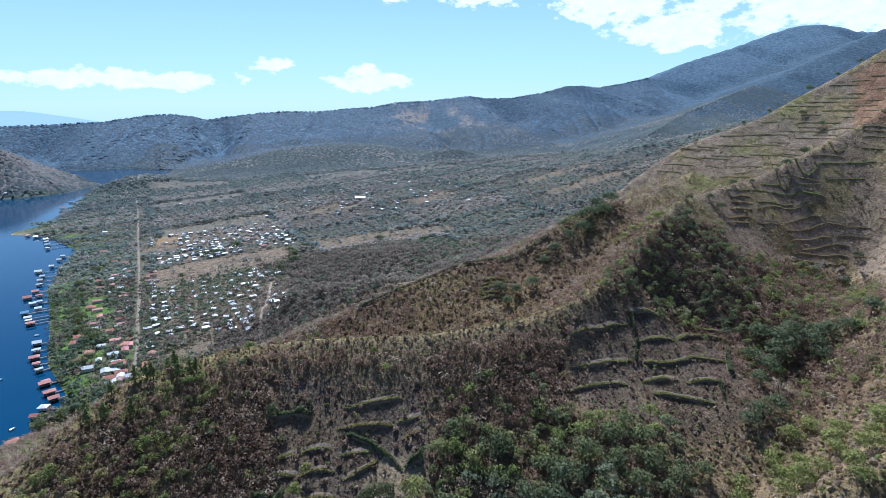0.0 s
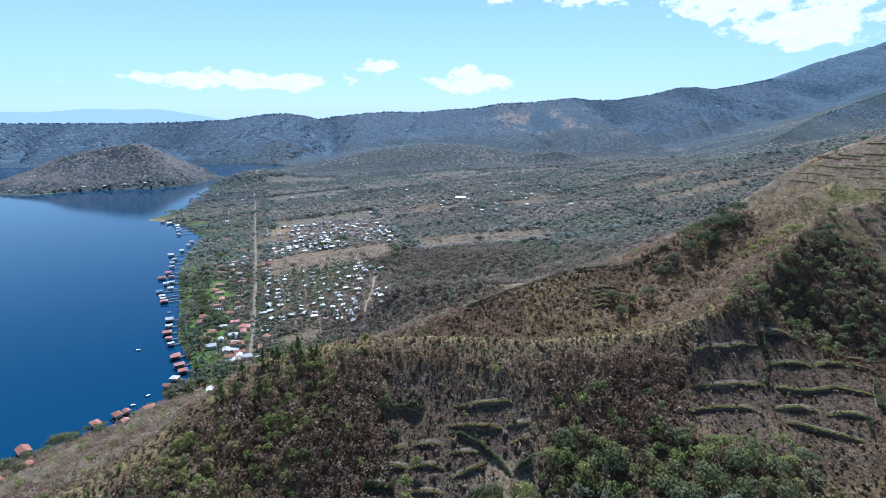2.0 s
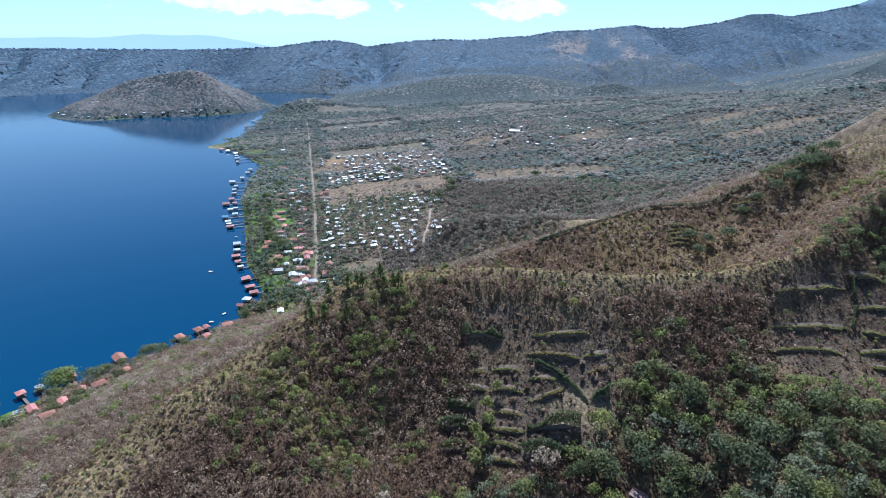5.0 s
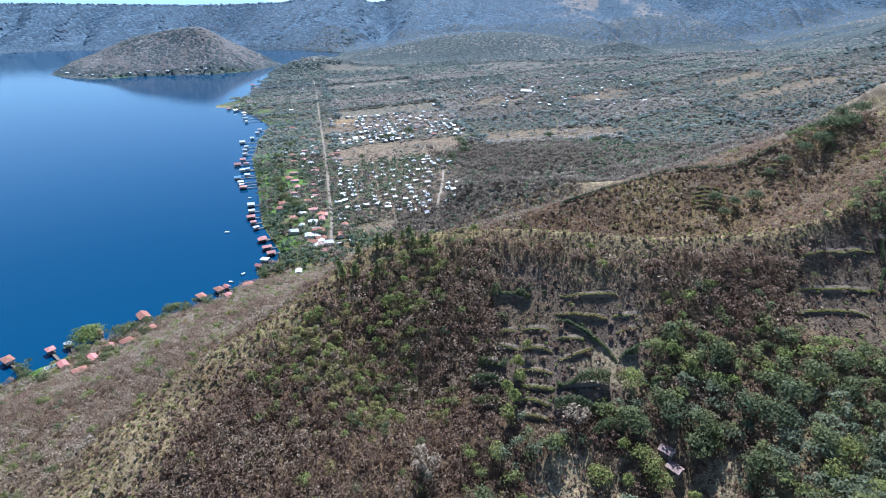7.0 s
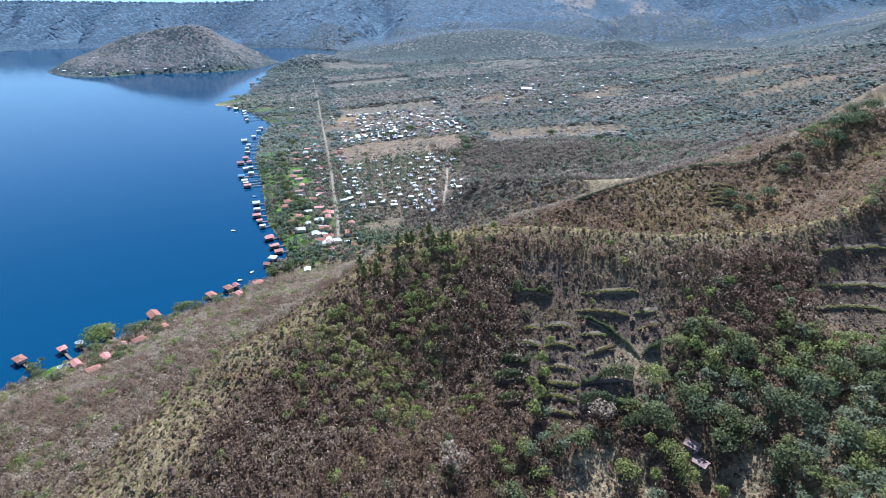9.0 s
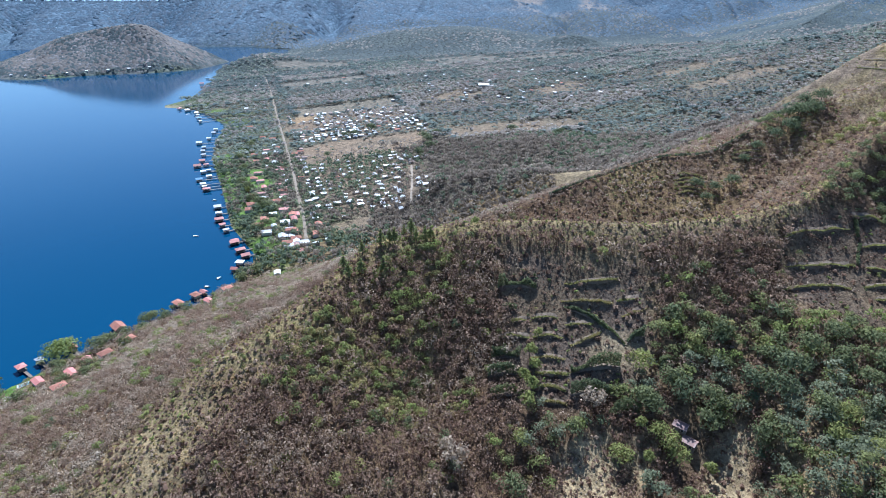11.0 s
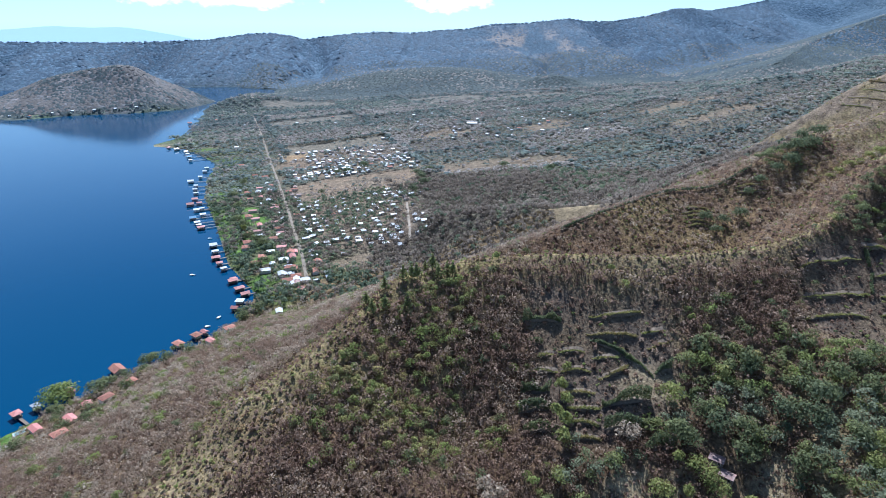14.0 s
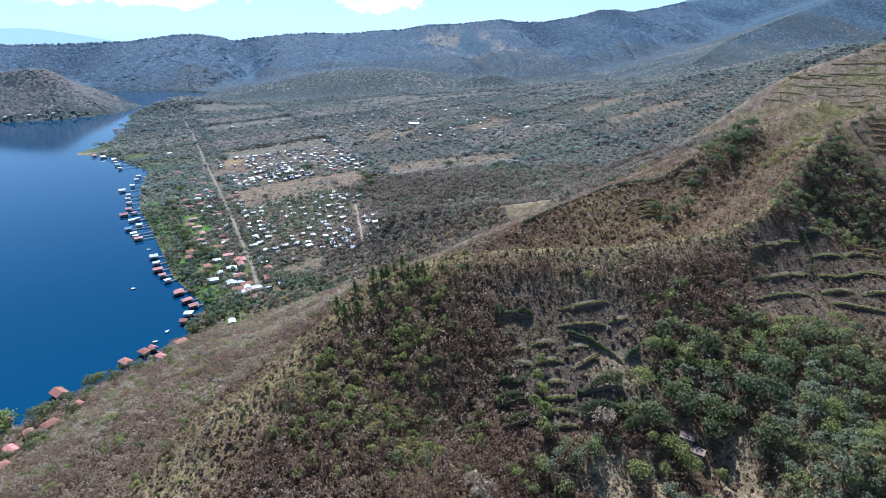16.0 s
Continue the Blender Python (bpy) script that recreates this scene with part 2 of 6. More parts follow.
LUMPS = [(-45, 555, 75, 16), (205, 278, 45, -17), (83, 211, 24, -9), (112, 190, 38, -5), (35, 265, 18, -7), (112, 122, 30, 7),
         (46, 185, 14, -5), (-262, 165, 40, -9), (14, 121, 14, -5), (-72, 128, 18, -6), (-190, 115, 30, -4), (36, 119, 14, 7), (174, 295, 18, 6)]

# ---- materials ----


def material(name, rough=0.9, metal=0.0, spec=0.3):
    m = bpy.data.materials.new(name)
    m.use_nodes = True
    bsdf = m.node_tree.nodes["Principled BSDF"]
    bsdf.inputs["Roughness"].default_value = rough
    bsdf.inputs["Metallic"].default_value = metal
    bsdf.inputs["Specular IOR Level"].default_value = spec
    return m, m.node_tree, bsdf


def add(tree, kind, ins=(), **values):
    n = tree.nodes.new(kind)
    for key, value in values.items():
        setattr(n, key, value)
    for key, value in dict(ins).items():
        if isinstance(value, bpy.types.NodeSocket):
            tree.links.new(value, n.inputs[key])
        else:
            n.inputs[key].default_value = value
    return n


def mixed(tree, factor, a, b, blend="MIX"):
    n = tree.nodes.new("ShaderNodeMix")
    n.data_type, n.blend_type = "RGBA", blend
    for socket, value in ((n.inputs[0], factor), (n.inputs[6], a), (n.inputs[7], b)):
        if isinstance(value, bpy.types.NodeSocket):
            tree.links.new(value, socket)
        else:
            socket.default_value = value if isinstance(value, (int, float)) else (*value[:3], 1)
    return n.outputs[2]


def noise_at(tree, size, detail=4, rough=0.6, vector=None):
    """Noise with a grain of that many metres, in object space."""
    if vector is None:
        vector = add(tree, "ShaderNodeTexCoord").outputs["Object"]
    return add(tree, "ShaderNodeTexNoise", {"Vector": vector, "Scale": 1.0 / size, "Detail": detail, "Roughness": rough}).outputs["Fac"]


def ramp(tree, fac, stops):
    n = add(tree, "ShaderNodeValToRGB", {"Fac": fac})
    while len(n.color_ramp.elements) < len(stops):
        n.color_ramp.elements.new(0.5)
    for e, (at, colour) in zip(n.color_ramp.elements, stops):
        e.position, e.color = at, (*colour, 1)
    return n.outputs["Color"]


def relief(tree, bsdf, fac, distance, strength=1.0):
    b = add(tree, "ShaderNodeBump", {"Height": fac, "Distance": distance, "Strength": strength})
    tree.links.new(b.outputs[0], bsdf.inputs["Normal"])


def ground_material():
    """Bare ground near by; where the cover's alpha says woodland, closed canopy with crowns about nine metres wide."""
    m, tree, bsdf = material("ground_cover", 0.95, 0, 0.1)
    cover = add(tree, "ShaderNodeAttribute", attribute_name="cover")
    at = add(tree, "ShaderNodeTexCoord").outputs["Object"]
    fine, broad = noise_at(tree, 1.1, 5, 0.7), noise_at(tree, 14, 4)
    tint = mixed(tree, broad, (0.72, 0.7, 0.66), (1.25, 1.22, 1.15))
    grain = ramp(tree, fine, [(0.34, (0.42, 0.4, 0.37)), (0.52, (1, 1, 1)), (0.68, (1.45, 1.4, 1.28))])
    clods = ramp(tree, noise_at(tree, 4.5, 3, 0.6), [(0.36, (0.68, 0.66, 0.64)), (0.5, (1, 1, 1)), (0.64, (1.28, 1.25, 1.2))])
    grain = mixed(tree, 1.0, grain, clods, "MULTIPLY")
    bare_soil = mixed(tree, 1.0, mixed(tree, 1.0, cover.outputs["Color"], tint, "MULTIPLY"), grain, "MULTIPLY")
    crown = add(tree, "ShaderNodeTexVoronoi", {"Vector": at, "Scale": 1 / 9.5, "Randomness": 1.0})
    each = ramp(tree, add(tree, "ShaderNodeSeparateColor", {0: crown.outputs["Color"]}).outputs[0],
                [(0.0, (0.66, 0.7, 0.68)), (0.5, (0.95, 0.97, 0.95)), (0.8, (1.15, 1.12, 1.08)), (1.0, (1.4, 1.28, 1.2))])
    stand_tint = mixed(tree, noise_at(tree, 60, 5, 0.7), (0.78, 0.82, 0.84), (1.24, 1.16, 1.1))
    wood = mixed(tree, 1.0, mixed(tree, 1.0, cover.outputs["Color"], each, "MULTIPLY"), stand_tint, "MULTIPLY")
    tree.links.new(mixed(tree, cover.outputs["Alpha"], bare_soil, wood), bsdf.inputs["Base Color"])
    domes = add(tree, "ShaderNodeMath", {0: crown.outputs["Distance"], 1: -1.0, 2: 1.0}, operation="MULTIPLY_ADD").outputs[0]
    lumps = add(tree, "ShaderNodeBump", {"Height": domes, "Distance": 2.2, "Strength": cover.outputs["Alpha"]})
    small = add(tree, "ShaderNodeBump", {"Height": fine, "Distance": 0.8, "Strength": 0.8, "Normal": lumps.outputs[0]})
    tree.links.new(small.outputs[0], bsdf.inputs["Normal"])
    return m


def water_material():
    m, tree, bsdf = material("lake_water", 0.07, 0, 0.5)
    deep = noise_at(tree, 240, 3)
    tree.links.new(mixed(tree, deep, (0.0035, 0.037, 0.086), (0.0055, 0.047, 0.103)), bsdf.inputs["Base Color"])
    bsdf.inputs["IOR"].default_value = 1.33
    relief(tree, bsdf, noise_at(tree, 1.6, 4), 0.05, 0.6)
    return m


def leaf_material(name, stops, through=0.3, vary=0.7, bump=0.0):
    """Leaves or twigs: the plant's own tone picks the colour, each leaf varies a little; part of the light passes through."""
    m, tree, bsdf = material(name, 0.75, 0, 0.15)
    tone = add(tree, "ShaderNodeAttribute", attribute_name="tone").outputs["Fac"]
    island = add(tree, "ShaderNodeNewGeometry").outputs["Random Per Island"]
    value = add(tree, "ShaderNodeMath", {0: island, 1: 0.08, 2: -0.04}, operation="MULTIPLY_ADD").outputs[0]
    colour = ramp(tree, add(tree, "ShaderNodeMath", {0: tone, 1: value}, operation="ADD").outputs[0], stops)
    shade = add(tree, "ShaderNodeMath", {0: island, 1: vary, 2: 1 - vary / 2}, operation="MULTIPLY_ADD").outputs[0]
    colour = mixed(tree, 1.0, colour, add(tree, "ShaderNodeCombineColor", {"Red": shade, "Green": shade, "Blue": shade}).outputs[0], "MULTIPLY")
    tree.links.new(colour, bsdf.inputs["Base Color"])
    if bump:
        relief(tree, bsdf, noise_at(tree, 1.6, 3, 0.7), bump)
    lit = add(tree, "ShaderNodeBsdfTranslucent", {"Color": colour})
    both = add(tree, "ShaderNodeMixShader", {0: through, 1: bsdf.outputs[0], 2: lit.outputs[0]})
    tree.links.new(both.outputs[0], tree.nodes["Material Output"].inputs["Surface"])
    return m


LEAF = leaf_material("foliage", [(0.0, (0.1, 0.125, 0.075)), (0.3, (0.166, 0.188, 0.095)), (0.5, (0.21, 0.22, 0.086)), (0.64, (0.24, 0.285, 0.085)), (0.8, (0.31, 0.29, 0.11)),
                                 (1.0, (0.36, 0.245, 0.13))], 0.5, 0.4)
TWIG = leaf_material("bare_twigs", [(0.0, (0.165, 0.102, 0.072)), (0.4, (0.268, 0.181, 0.13)), (0.7, (0.392, 0.303, 0.218)), (1.0, (0.505, 0.425, 0.325))], 0.5, 0.4)
# valley leaves: near foliage made paler and bluer to paint in haze
HAZED_VALLEY_LEAF = leaf_material("hazed_valley_foliage", [(0.0, (0.145, 0.18, 0.17)), (0.3, (0.19, 0.228, 0.2)), (0.6, (0.24, 0.27, 0.215)), (1.0, (0.33, 0.34, 0.24))], 0.5, 0.4, 0.4)
SAGE_LEAF = leaf_material("sage_foliage", [(0.0, (0.145, 0.168, 0.1)), (0.5, (0.21, 0.23, 0.14)), (1.0, (0.29, 0.295, 0.19))], 0.5, 0.4)
GARDEN_LEAF = leaf_material("garden_foliage", [(0.0, (0.105, 0.135, 0.09)), (0.3, (0.15, 0.185, 0.115)), (0.6, (0.205, 0.24, 0.135)), (1.0, (0.3, 0.31, 0.17))], 0.5, 0.4)
HILL_TWIG = leaf_material("hill_dry_woods", [(0.0, (0.155, 0.125, 0.1)), (0.5, (0.235, 0.195, 0.155)), (1.0, (0.34, 0.29, 0.23))], 0.5, 0.4)
# rim foliage is bluer than leaves are: distance haze put into its colour
HAZED_RIM_LEAF = leaf_material("hazed_rim_foliage", [(0.0, (0.092, 0.142, 0.2)), (0.35, (0.116, 0.17, 0.23)), (0.7, (0.142, 0.192, 0.246)), (1.0, (0.182, 0.222, 0.262))], 0.45, 0.3, 0.6)
# foothill and island leaves: blue-grey from haze mixed into the paint
HAZED_FOOT_LEAF = leaf_material("hazed_foothill_foliage", [(0.0, (0.085, 0.112, 0.12)), (0.35, (0.108, 0.136, 0.138)), (0.7, (0.138, 0.162, 0.15)), (1.0, (0.185, 0.2, 0.17))], 0.45, 0.3, 0.5)
# distant twigs: paler and greyer than near ones, haze included in the colour
HAZED_TWIG = leaf_material("hazed_dry_woods", [(0.0, (0.215, 0.195, 0.178)), (0.5, (0.305, 0.274, 0.245)), (1.0, (0.41, 0.365, 0.315))], 0.45, 0.35)


def bark_material():
    m, tree, bsdf = material("bark", 0.9, 0, 0.15)
    tree.links.new(ramp(tree, noise_at(tree, 0.25, 5), [(0.3, (0.05, 0.038, 0.028)), (0.7, (0.16, 0.13, 0.105))]), bsdf.inputs["Base Color"])
    return m


BARK = bark_material()
GROUND, WATER = ground_material(), water_material()


def plain(name, low, high, size=1.5, rough=0.8, metal=0.0, spec=0.3, bump=0.0):
    """A weathered surface between two colours."""
    m, tree, bsdf = material(name, rough, metal, spec)
    own = add(tree, "ShaderNodeObjectInfo").outputs["Random"]
    grain = noise_at(tree, size, 5, 0.65)
    shade = add(tree, "ShaderNodeMath", {0: own, 1: 0.5, 2: 0.75}, operation="MULTIPLY_ADD").outputs[0]
    colour = ramp(tree, grain, [(0.32, low), (0.68, high)])
    tree.links.new(mixed(tree, 1.0, colour, add(tree, "ShaderNodeCombineColor", {"Red": shade, "Green": shade, "Blue": shade}).outputs[0], "MULTIPLY"), bsdf.inputs["Base Color"])
    if bump:
        relief(tree, bsdf, grain, bump)
    return m


METAL_ROOF = plain("white_metal_roof", (0.44, 0.44, 0.44), (0.76, 0.77, 0.78), 2.5, 0.45, 0.0, 0.5)
GREY_ROOF = plain("grey_metal_roof", (0.26, 0.27, 0.28), (0.48, 0.48, 0.48), 2.0, 0.5, 0.0, 0.5)
RUST_ROOF = plain("rusty_metal_roof", (0.19, 0.1, 0.08), (0.36, 0.26, 0.225), 1.6, 0.65)
TILE_ROOF = plain("red_clay_tile_roof", (0.24, 0.10, 0.07), (0.38, 0.185, 0.13), 1.0, 0.85, 0, 0.2, 0.05)
RED_ROOF = plain("faded_red_roof", (0.34, 0.12, 0.10), (0.48, 0.21, 0.175), 1.5, 0.6)
BLUE_ROOF = plain("blue_tarp_roof", (0.06, 0.17, 0.3), (0.12, 0.28, 0.42), 1.5, 0.6)
PALE_WALL = plain("limewashed_wall", (0.55, 0.5, 0.42), (0.74, 0.7, 0.62), 1.5, 0.9)
BLOCK_WALL = plain("grey_block_wall", (0.26, 0.24, 0.22), (0.4, 0.37, 0.33), 0.8, 0.95)
WOOD = plain("weathered_planks", (0.13, 0.1, 0.075), (0.27, 0.22, 0.17), 0.5, 0.85)
DARK_GLASS = plain("window_glass", (0.02, 0.025, 0.03), (0.04, 0.045, 0.05), 1.0, 0.15, 0, 0.5)
DUST = plain("dusty_road", (0.25, 0.205, 0.155), (0.37, 0.31, 0.245), 4.0, 0.95, 0, 0.1, 0.05)
CONCRETE = plain("pale_concrete", (0.5, 0.48, 0.44), (0.68, 0.66, 0.62), 2.0, 0.9)
POOL = plain("pool_water", (0.2, 0.42, 0.45), (0.28, 0.5, 0.52), 3.0, 0.1, 0, 0.5)
HULL = plain("white_boat_hull", (0.75, 0.75, 0.74), (0.85, 0.85, 0.84), 2.0, 0.4)
EARTH = plain("bank_earth", (0.11, 0.085, 0.062), (0.21, 0.165, 0.12), 0.7, 0.95, 0, 0.1, 0.15)

# ---- ground and water ----


def mesh_from(name, verts, faces, mat, smooth=True):
    """A mesh from arrays: verts n x 3, faces all with the same number of corners."""
    me = bpy.data.meshes.new(name)
    verts, faces = np.asarray(verts, np.float32), np.asarray(faces, np.int32)
    n, k = faces.shape
    me.vertices.add(len(verts)), me.loops.add(n * k), me.polygons.add(n)
    me.vertices.foreach_set("co", verts.ravel())
    me.loops.foreach_set("vertex_index", faces.ravel())
    me.polygons.foreach_set("loop_start", np.arange(0, n * k, k, dtype=np.int32))
    me.polygons.foreach_set("use_smooth", np.full(n, smooth))
    me.update(calc_edges=True)
    me.materials.append(mat)
    return me


def steps(low, high, fine, grow, least, most, widest):
    """Grid lines: even between low and high, then wider and wider out to least and most."""
    inner = list(np.arange(low, high + 0.01, fine))
    for sign, end in ((1, most), (-1, least)):
        step, at, out = fine, inner[-1] if sign > 0 else inner[0], []
        while (end - at) * sign > 0:
            step = min(step * grow, widest if abs(at) < 3600 else 150)
            at += sign * step
            out.append(at)
        inner = inner + out if sign > 0 else out[::-1] + inner
    return np.array(inner)


def inside(x, y, corners):
    return to_polygon(x, y, corners) > 0



# ---- plants: a few shapes of each kind, one unit high ----
rng = np.random.default_rng(7)


def unit(v):
    return v / np.maximum(np.linalg.norm(v, axis=-1, keepdims=True), 1e-9)


def leaves(lobes, per, size, loose=0.55):
    """Leaf clumps as single triangles over the outside of some lobes (x, y, z, radius): six columns, the place and the way each leaf faces."""
    out = []
    for cx, cy, cz, r in lobes:
        way = unit(rng.normal(size=(per, 3)))
        way[:, 2] = np.abs(way[:, 2]) * np.where(rng.random(per) < 0.8, 1, -0.6)
        way = unit(way)
        at = np.array((cx, cy, cz)) + way * r * rng.uniform(0.72, 1.12, (per, 1)) * (1, 1, 0.85)
        face = unit(way + loose * rng.normal(size=(per, 3)))
        side = unit(np.cross(face, rng.normal(size=(per, 3))))
        up = np.cross(face, side)
        s = size * rng.uniform(0.6, 1.35, (per, 1))
        tris = np.stack([at + side * s, at - 0.5 * side * s + 0.8 * up * s, at - 0.5 * side * s - 0.8 * up * s], 1)
        faces = np.repeat(unit(way + 0.6 * loose * rng.normal(size=(per, 3)))[:, None], 3, 1)
        out.append(np.concatenate([tris, faces], -1))
    return np.concatenate(out).reshape(-1, 6)


def blades(start, end, width):
    """Thin triangles from start to end, with the way they face."""
    run = end - start
    side = unit(np.cross(run, rng.normal(size=run.shape))) * np.asarray(width).reshape(-1, 1)
    tris = np.stack([start + side, start - side, end], 1)
    faces = np.repeat(unit(unit(run) + 0.5 * rng.normal(size=run.shape))[:, None], 3, 1)
    return np.concatenate([tris, faces], -1).reshape(-1, 6)


def stem(height_to, radius, lean=(0, 0)):
    """A tapered three-sided trunk."""
    a = np.arange(3) * 2.094
    out = np.stack([np.cos(a), np.sin(a), a * 0], 1)
    low = np.concatenate([out * radius - (0, 0, 0.06), out], 1)
    high = np.concatenate([out * radius * 0.45 + (*lean, height_to), out], 1)
    tris = []
    for i in range(3):
        j = (i + 1) % 3
        tris += [low[i], low[j], high[j], low[i], high[j], high[i]]
    return np.array(tris)


def leafy(n_lobes, per, size, wide=0.36, base=0.45, trunk=True, loose=0.4):
    """Lobes of leaves under a rounded outline."""
    lobes = []
    for i in range(n_lobes):
        a, r = rng.uniform(0, 6.28), math.sqrt(rng.random()) * 0.75
        lobes.append((math.cos(a) * r * wide, math.sin(a) * r * wide, max(base, 0.82 - 0.45 * r * r - rng.uniform(0, 0.16)), rng.uniform(0.15, 0.25) * wide / 0.36))
    crown = leaves(lobes, per, size, loose)
    wood = stem(0.6, 0.025) if trunk else np.zeros((0, 6))
    return wood, crown


def conifer(tiers=8, per=22, size=0.06):
    """A narrow tree whose tiers shrink towards the tip."""
    lobes = []
    for k in range(tiers):
        f = k / (tiers - 1)
        for _ in range(3 if f < 0.7 else 1):
            a, r = rng.uniform(0, 6.28), 0.11 * (1.1 - f)
            lobes.append((math.cos(a) * r, math.sin(a) * r, 0.22 + 0.72 * f, 0.17 * (1.12 - f)))
    return stem(0.8, 0.025), leaves(lobes, per // 2, size, 0.4)


def bare(twigs, limbs=7, wide=0.4):
    """A leafless tree: limbs that fan out under a rounded, feathery outline of twigs."""
    a, r = rng.uniform(0, 6.28, limbs), np.sqrt(rng.uniform(0.02, 1, limbs))
    tops = np.stack([np.cos(a) * r * wide * 0.72, np.sin(a) * r * wide * 0.72, 0.84 - 0.34 * r * r + rng.normal(0, 0.04, limbs)], 1)
    foot = np.stack([np.zeros(limbs), np.zeros(limbs), rng.uniform(0.12, 0.36, limbs)], 1)
    wood = [stem(0.5, 0.022, (tops[0, 0] * 0.3, tops[0, 1] * 0.3)), blades(foot, tops, np.full(limbs, 0.012))]
    pick = rng.integers(0, limbs, twigs)
    k = rng.uniform(0.55, 1.0, (twigs, 1))
    start = foot[pick] * (1 - k) + tops[pick] * k
    way = unit(0.8 * rng.normal(size=(twigs, 3)) + (0, 0, 0.9) + 1.6 * tops[pick] * (1, 1, 0))
    end = start + way * rng.uniform(0.1, 0.26, (twigs, 1))
    haze = leaves([(*t, 0.17) for t in tops], max(5, twigs // limbs), 0.062, 0.7)
    return np.concatenate(wood), np.concatenate([blades(start, end, rng.uniform(0.009, 0.02, twigs)), haze])


def puff(n_lobes, per, twigs):
    """A leafless tree seen from far: fine twigs that close into a low, feathery, rounded crown."""
    wood, crown = leafy(n_lobes, per, 0.085, 0.62, 0.32, True, 0.6)
    way = unit(rng.normal(size=(twigs, 3)) * (1, 1, 0.6) + (0, 0, 0.5))
    start = np.array((0, 0, 0.45)) + way * (0.3, 0.3, 0.22)
    return wood, np.concatenate([crown, blades(start, start + way * rng.uniform(0.15, 0.3, (twigs, 1)), np.full(twigs, 0.02))])


def palm():
    n = 15
    a = np.linspace(0, 6.28, n) + rng.normal(0, 0.1, n)
    top = np.tile((0.03, 0, 0.86), (n, 1))
    mid = top + np.stack([np.cos(a) * 0.16, np.sin(a) * 0.16, rng.uniform(0.04, 0.12, n)], 1)
    tip = top + np.stack([np.cos(a) * 0.3, np.sin(a) * 0.3, rng.uniform(-0.16, 0.02, n)], 1)
    return stem(0.88, 0.022, (0.03, 0)), np.concatenate([blades(mid, top, np.full(n, 0.035)), blades(mid, tip, np.full(n, 0.04)), blades(top, mid, np.full(n, 0.03))])


def canopy(sides=5):
    """A closed, uneven crown seen from far: two rings and a top, smooth."""
    a0 = rng.uniform(0, 6.28)
    rings = []
    for r, z in ((0.56, -0.06), (0.4, 0.34)):
        a = a0 + np.arange(sides) * 6.283 / sides + rng.normal(0, 0.16, sides)
        q = r * rng.uniform(0.72, 1.2, sides)
        rings.append(np.stack([np.cos(a) * q, np.sin(a) * q, z + rng.uniform(-0.06, 0.1, sides)], 1))
    return np.concatenate(rings + [np.array([(rng.normal(0, 0.08), rng.normal(0, 0.08), 0.55)])])


CANOPY = np.stack([canopy() for _ in range(16)])
CROWN = CANOPY[:, [0, 1, 2, 3, 4, 10]] * (1, 1, 1.1)
CROWN_FACES = np.array([(i, (i + 1) % 5, 5) for i in range(5)])


def canopy_stuff(name, label, x, y, high, tone, mat, wide=1.0):
    """Far woods: many crowns that close into a canopy, joined into one object."""
    n, turn, k = len(x), rng.uniform(0, 6.28, len(x)), CROWN.shape[1]
    v = CROWN[rng.integers(0, len(CROWN), n)]
    c, s = np.cos(turn)[:, None], np.sin(turn)[:, None]
    w = (high * wide)[:, None]
    dx, dy, z = (v[..., 0] * c - v[..., 1] * s) * w, (v[..., 0] * s + v[..., 1] * c) * w, height(x, y)
    lean_x, lean_y = np.clip((height(x + 4, y) - z) / 4, -0.7, 0.7), np.clip((height(x, y + 4) - z) / 4, -0.7, 0.7)
    at = np.stack([dx + x[:, None], dy + y[:, None], v[..., 2] * high[:, None] + (z[:, None] + lean_x[:, None] * dx + lean_y[:, None] * dy)], -1)
    me = mesh_from(name, at.reshape(-1, 3), (CROWN_FACES + k * np.arange(n)[:, None, None]).reshape(-1, 3), mat)
    hill = unit(np.stack([-lean_x, -lean_y, np.ones(n)], -1))[:, None]
    face_ways(me, unit(0.28 * unit(np.stack([dx, dy, v[..., 2] * high[:, None] * 0.8], -1)) + hill).reshape(-1, 3))
    me.attributes.new("tone", "FLOAT", "POINT").data.foreach_set("value", np.repeat(tone, k).astype(np.float32))
    return tagged(new(name, me), label, "vegetation", kind="stuff")


def dome(per=7, size=0.42):
    return np.zeros((0, 6)), leaves([(0, 0, 0.3, 0.42)], per, size, 0.35)


SHAPES = {
    "tree": [leafy(8, 21, 0.07, 0.5, 0.36) for _ in range(8)],
    "shrub": [leafy(3, 12, 0.17, 0.5, 0.25, False) for _ in range(6)],
    "bare": [puff(5, 9, 14) for _ in range(10)],
    "bare_mid": [leafy(4, 9, 0.15, 0.6, 0.3, False) for _ in range(8)],
    "tree_mid": [leafy(4, 9, 0.16, 0.55, 0.3, False) for _ in range(8)],
    "tree_far": [leafy(2, 5, 0.27, 0.62, 0.3, False, 0.3) for _ in range(10)],
    "dome": [dome() for _ in range(8)],
    "palm": [palm() for _ in range(3)],
}


def face_ways(me, faces):
    """Soft crowns: each leaf is lit by the way it faces on its crown."""
    me.attributes.new("custom_normal", "FLOAT_VECTOR", "POINT").data.foreach_set("vector", np.ascontiguousarray(faces, np.float32).ravel())


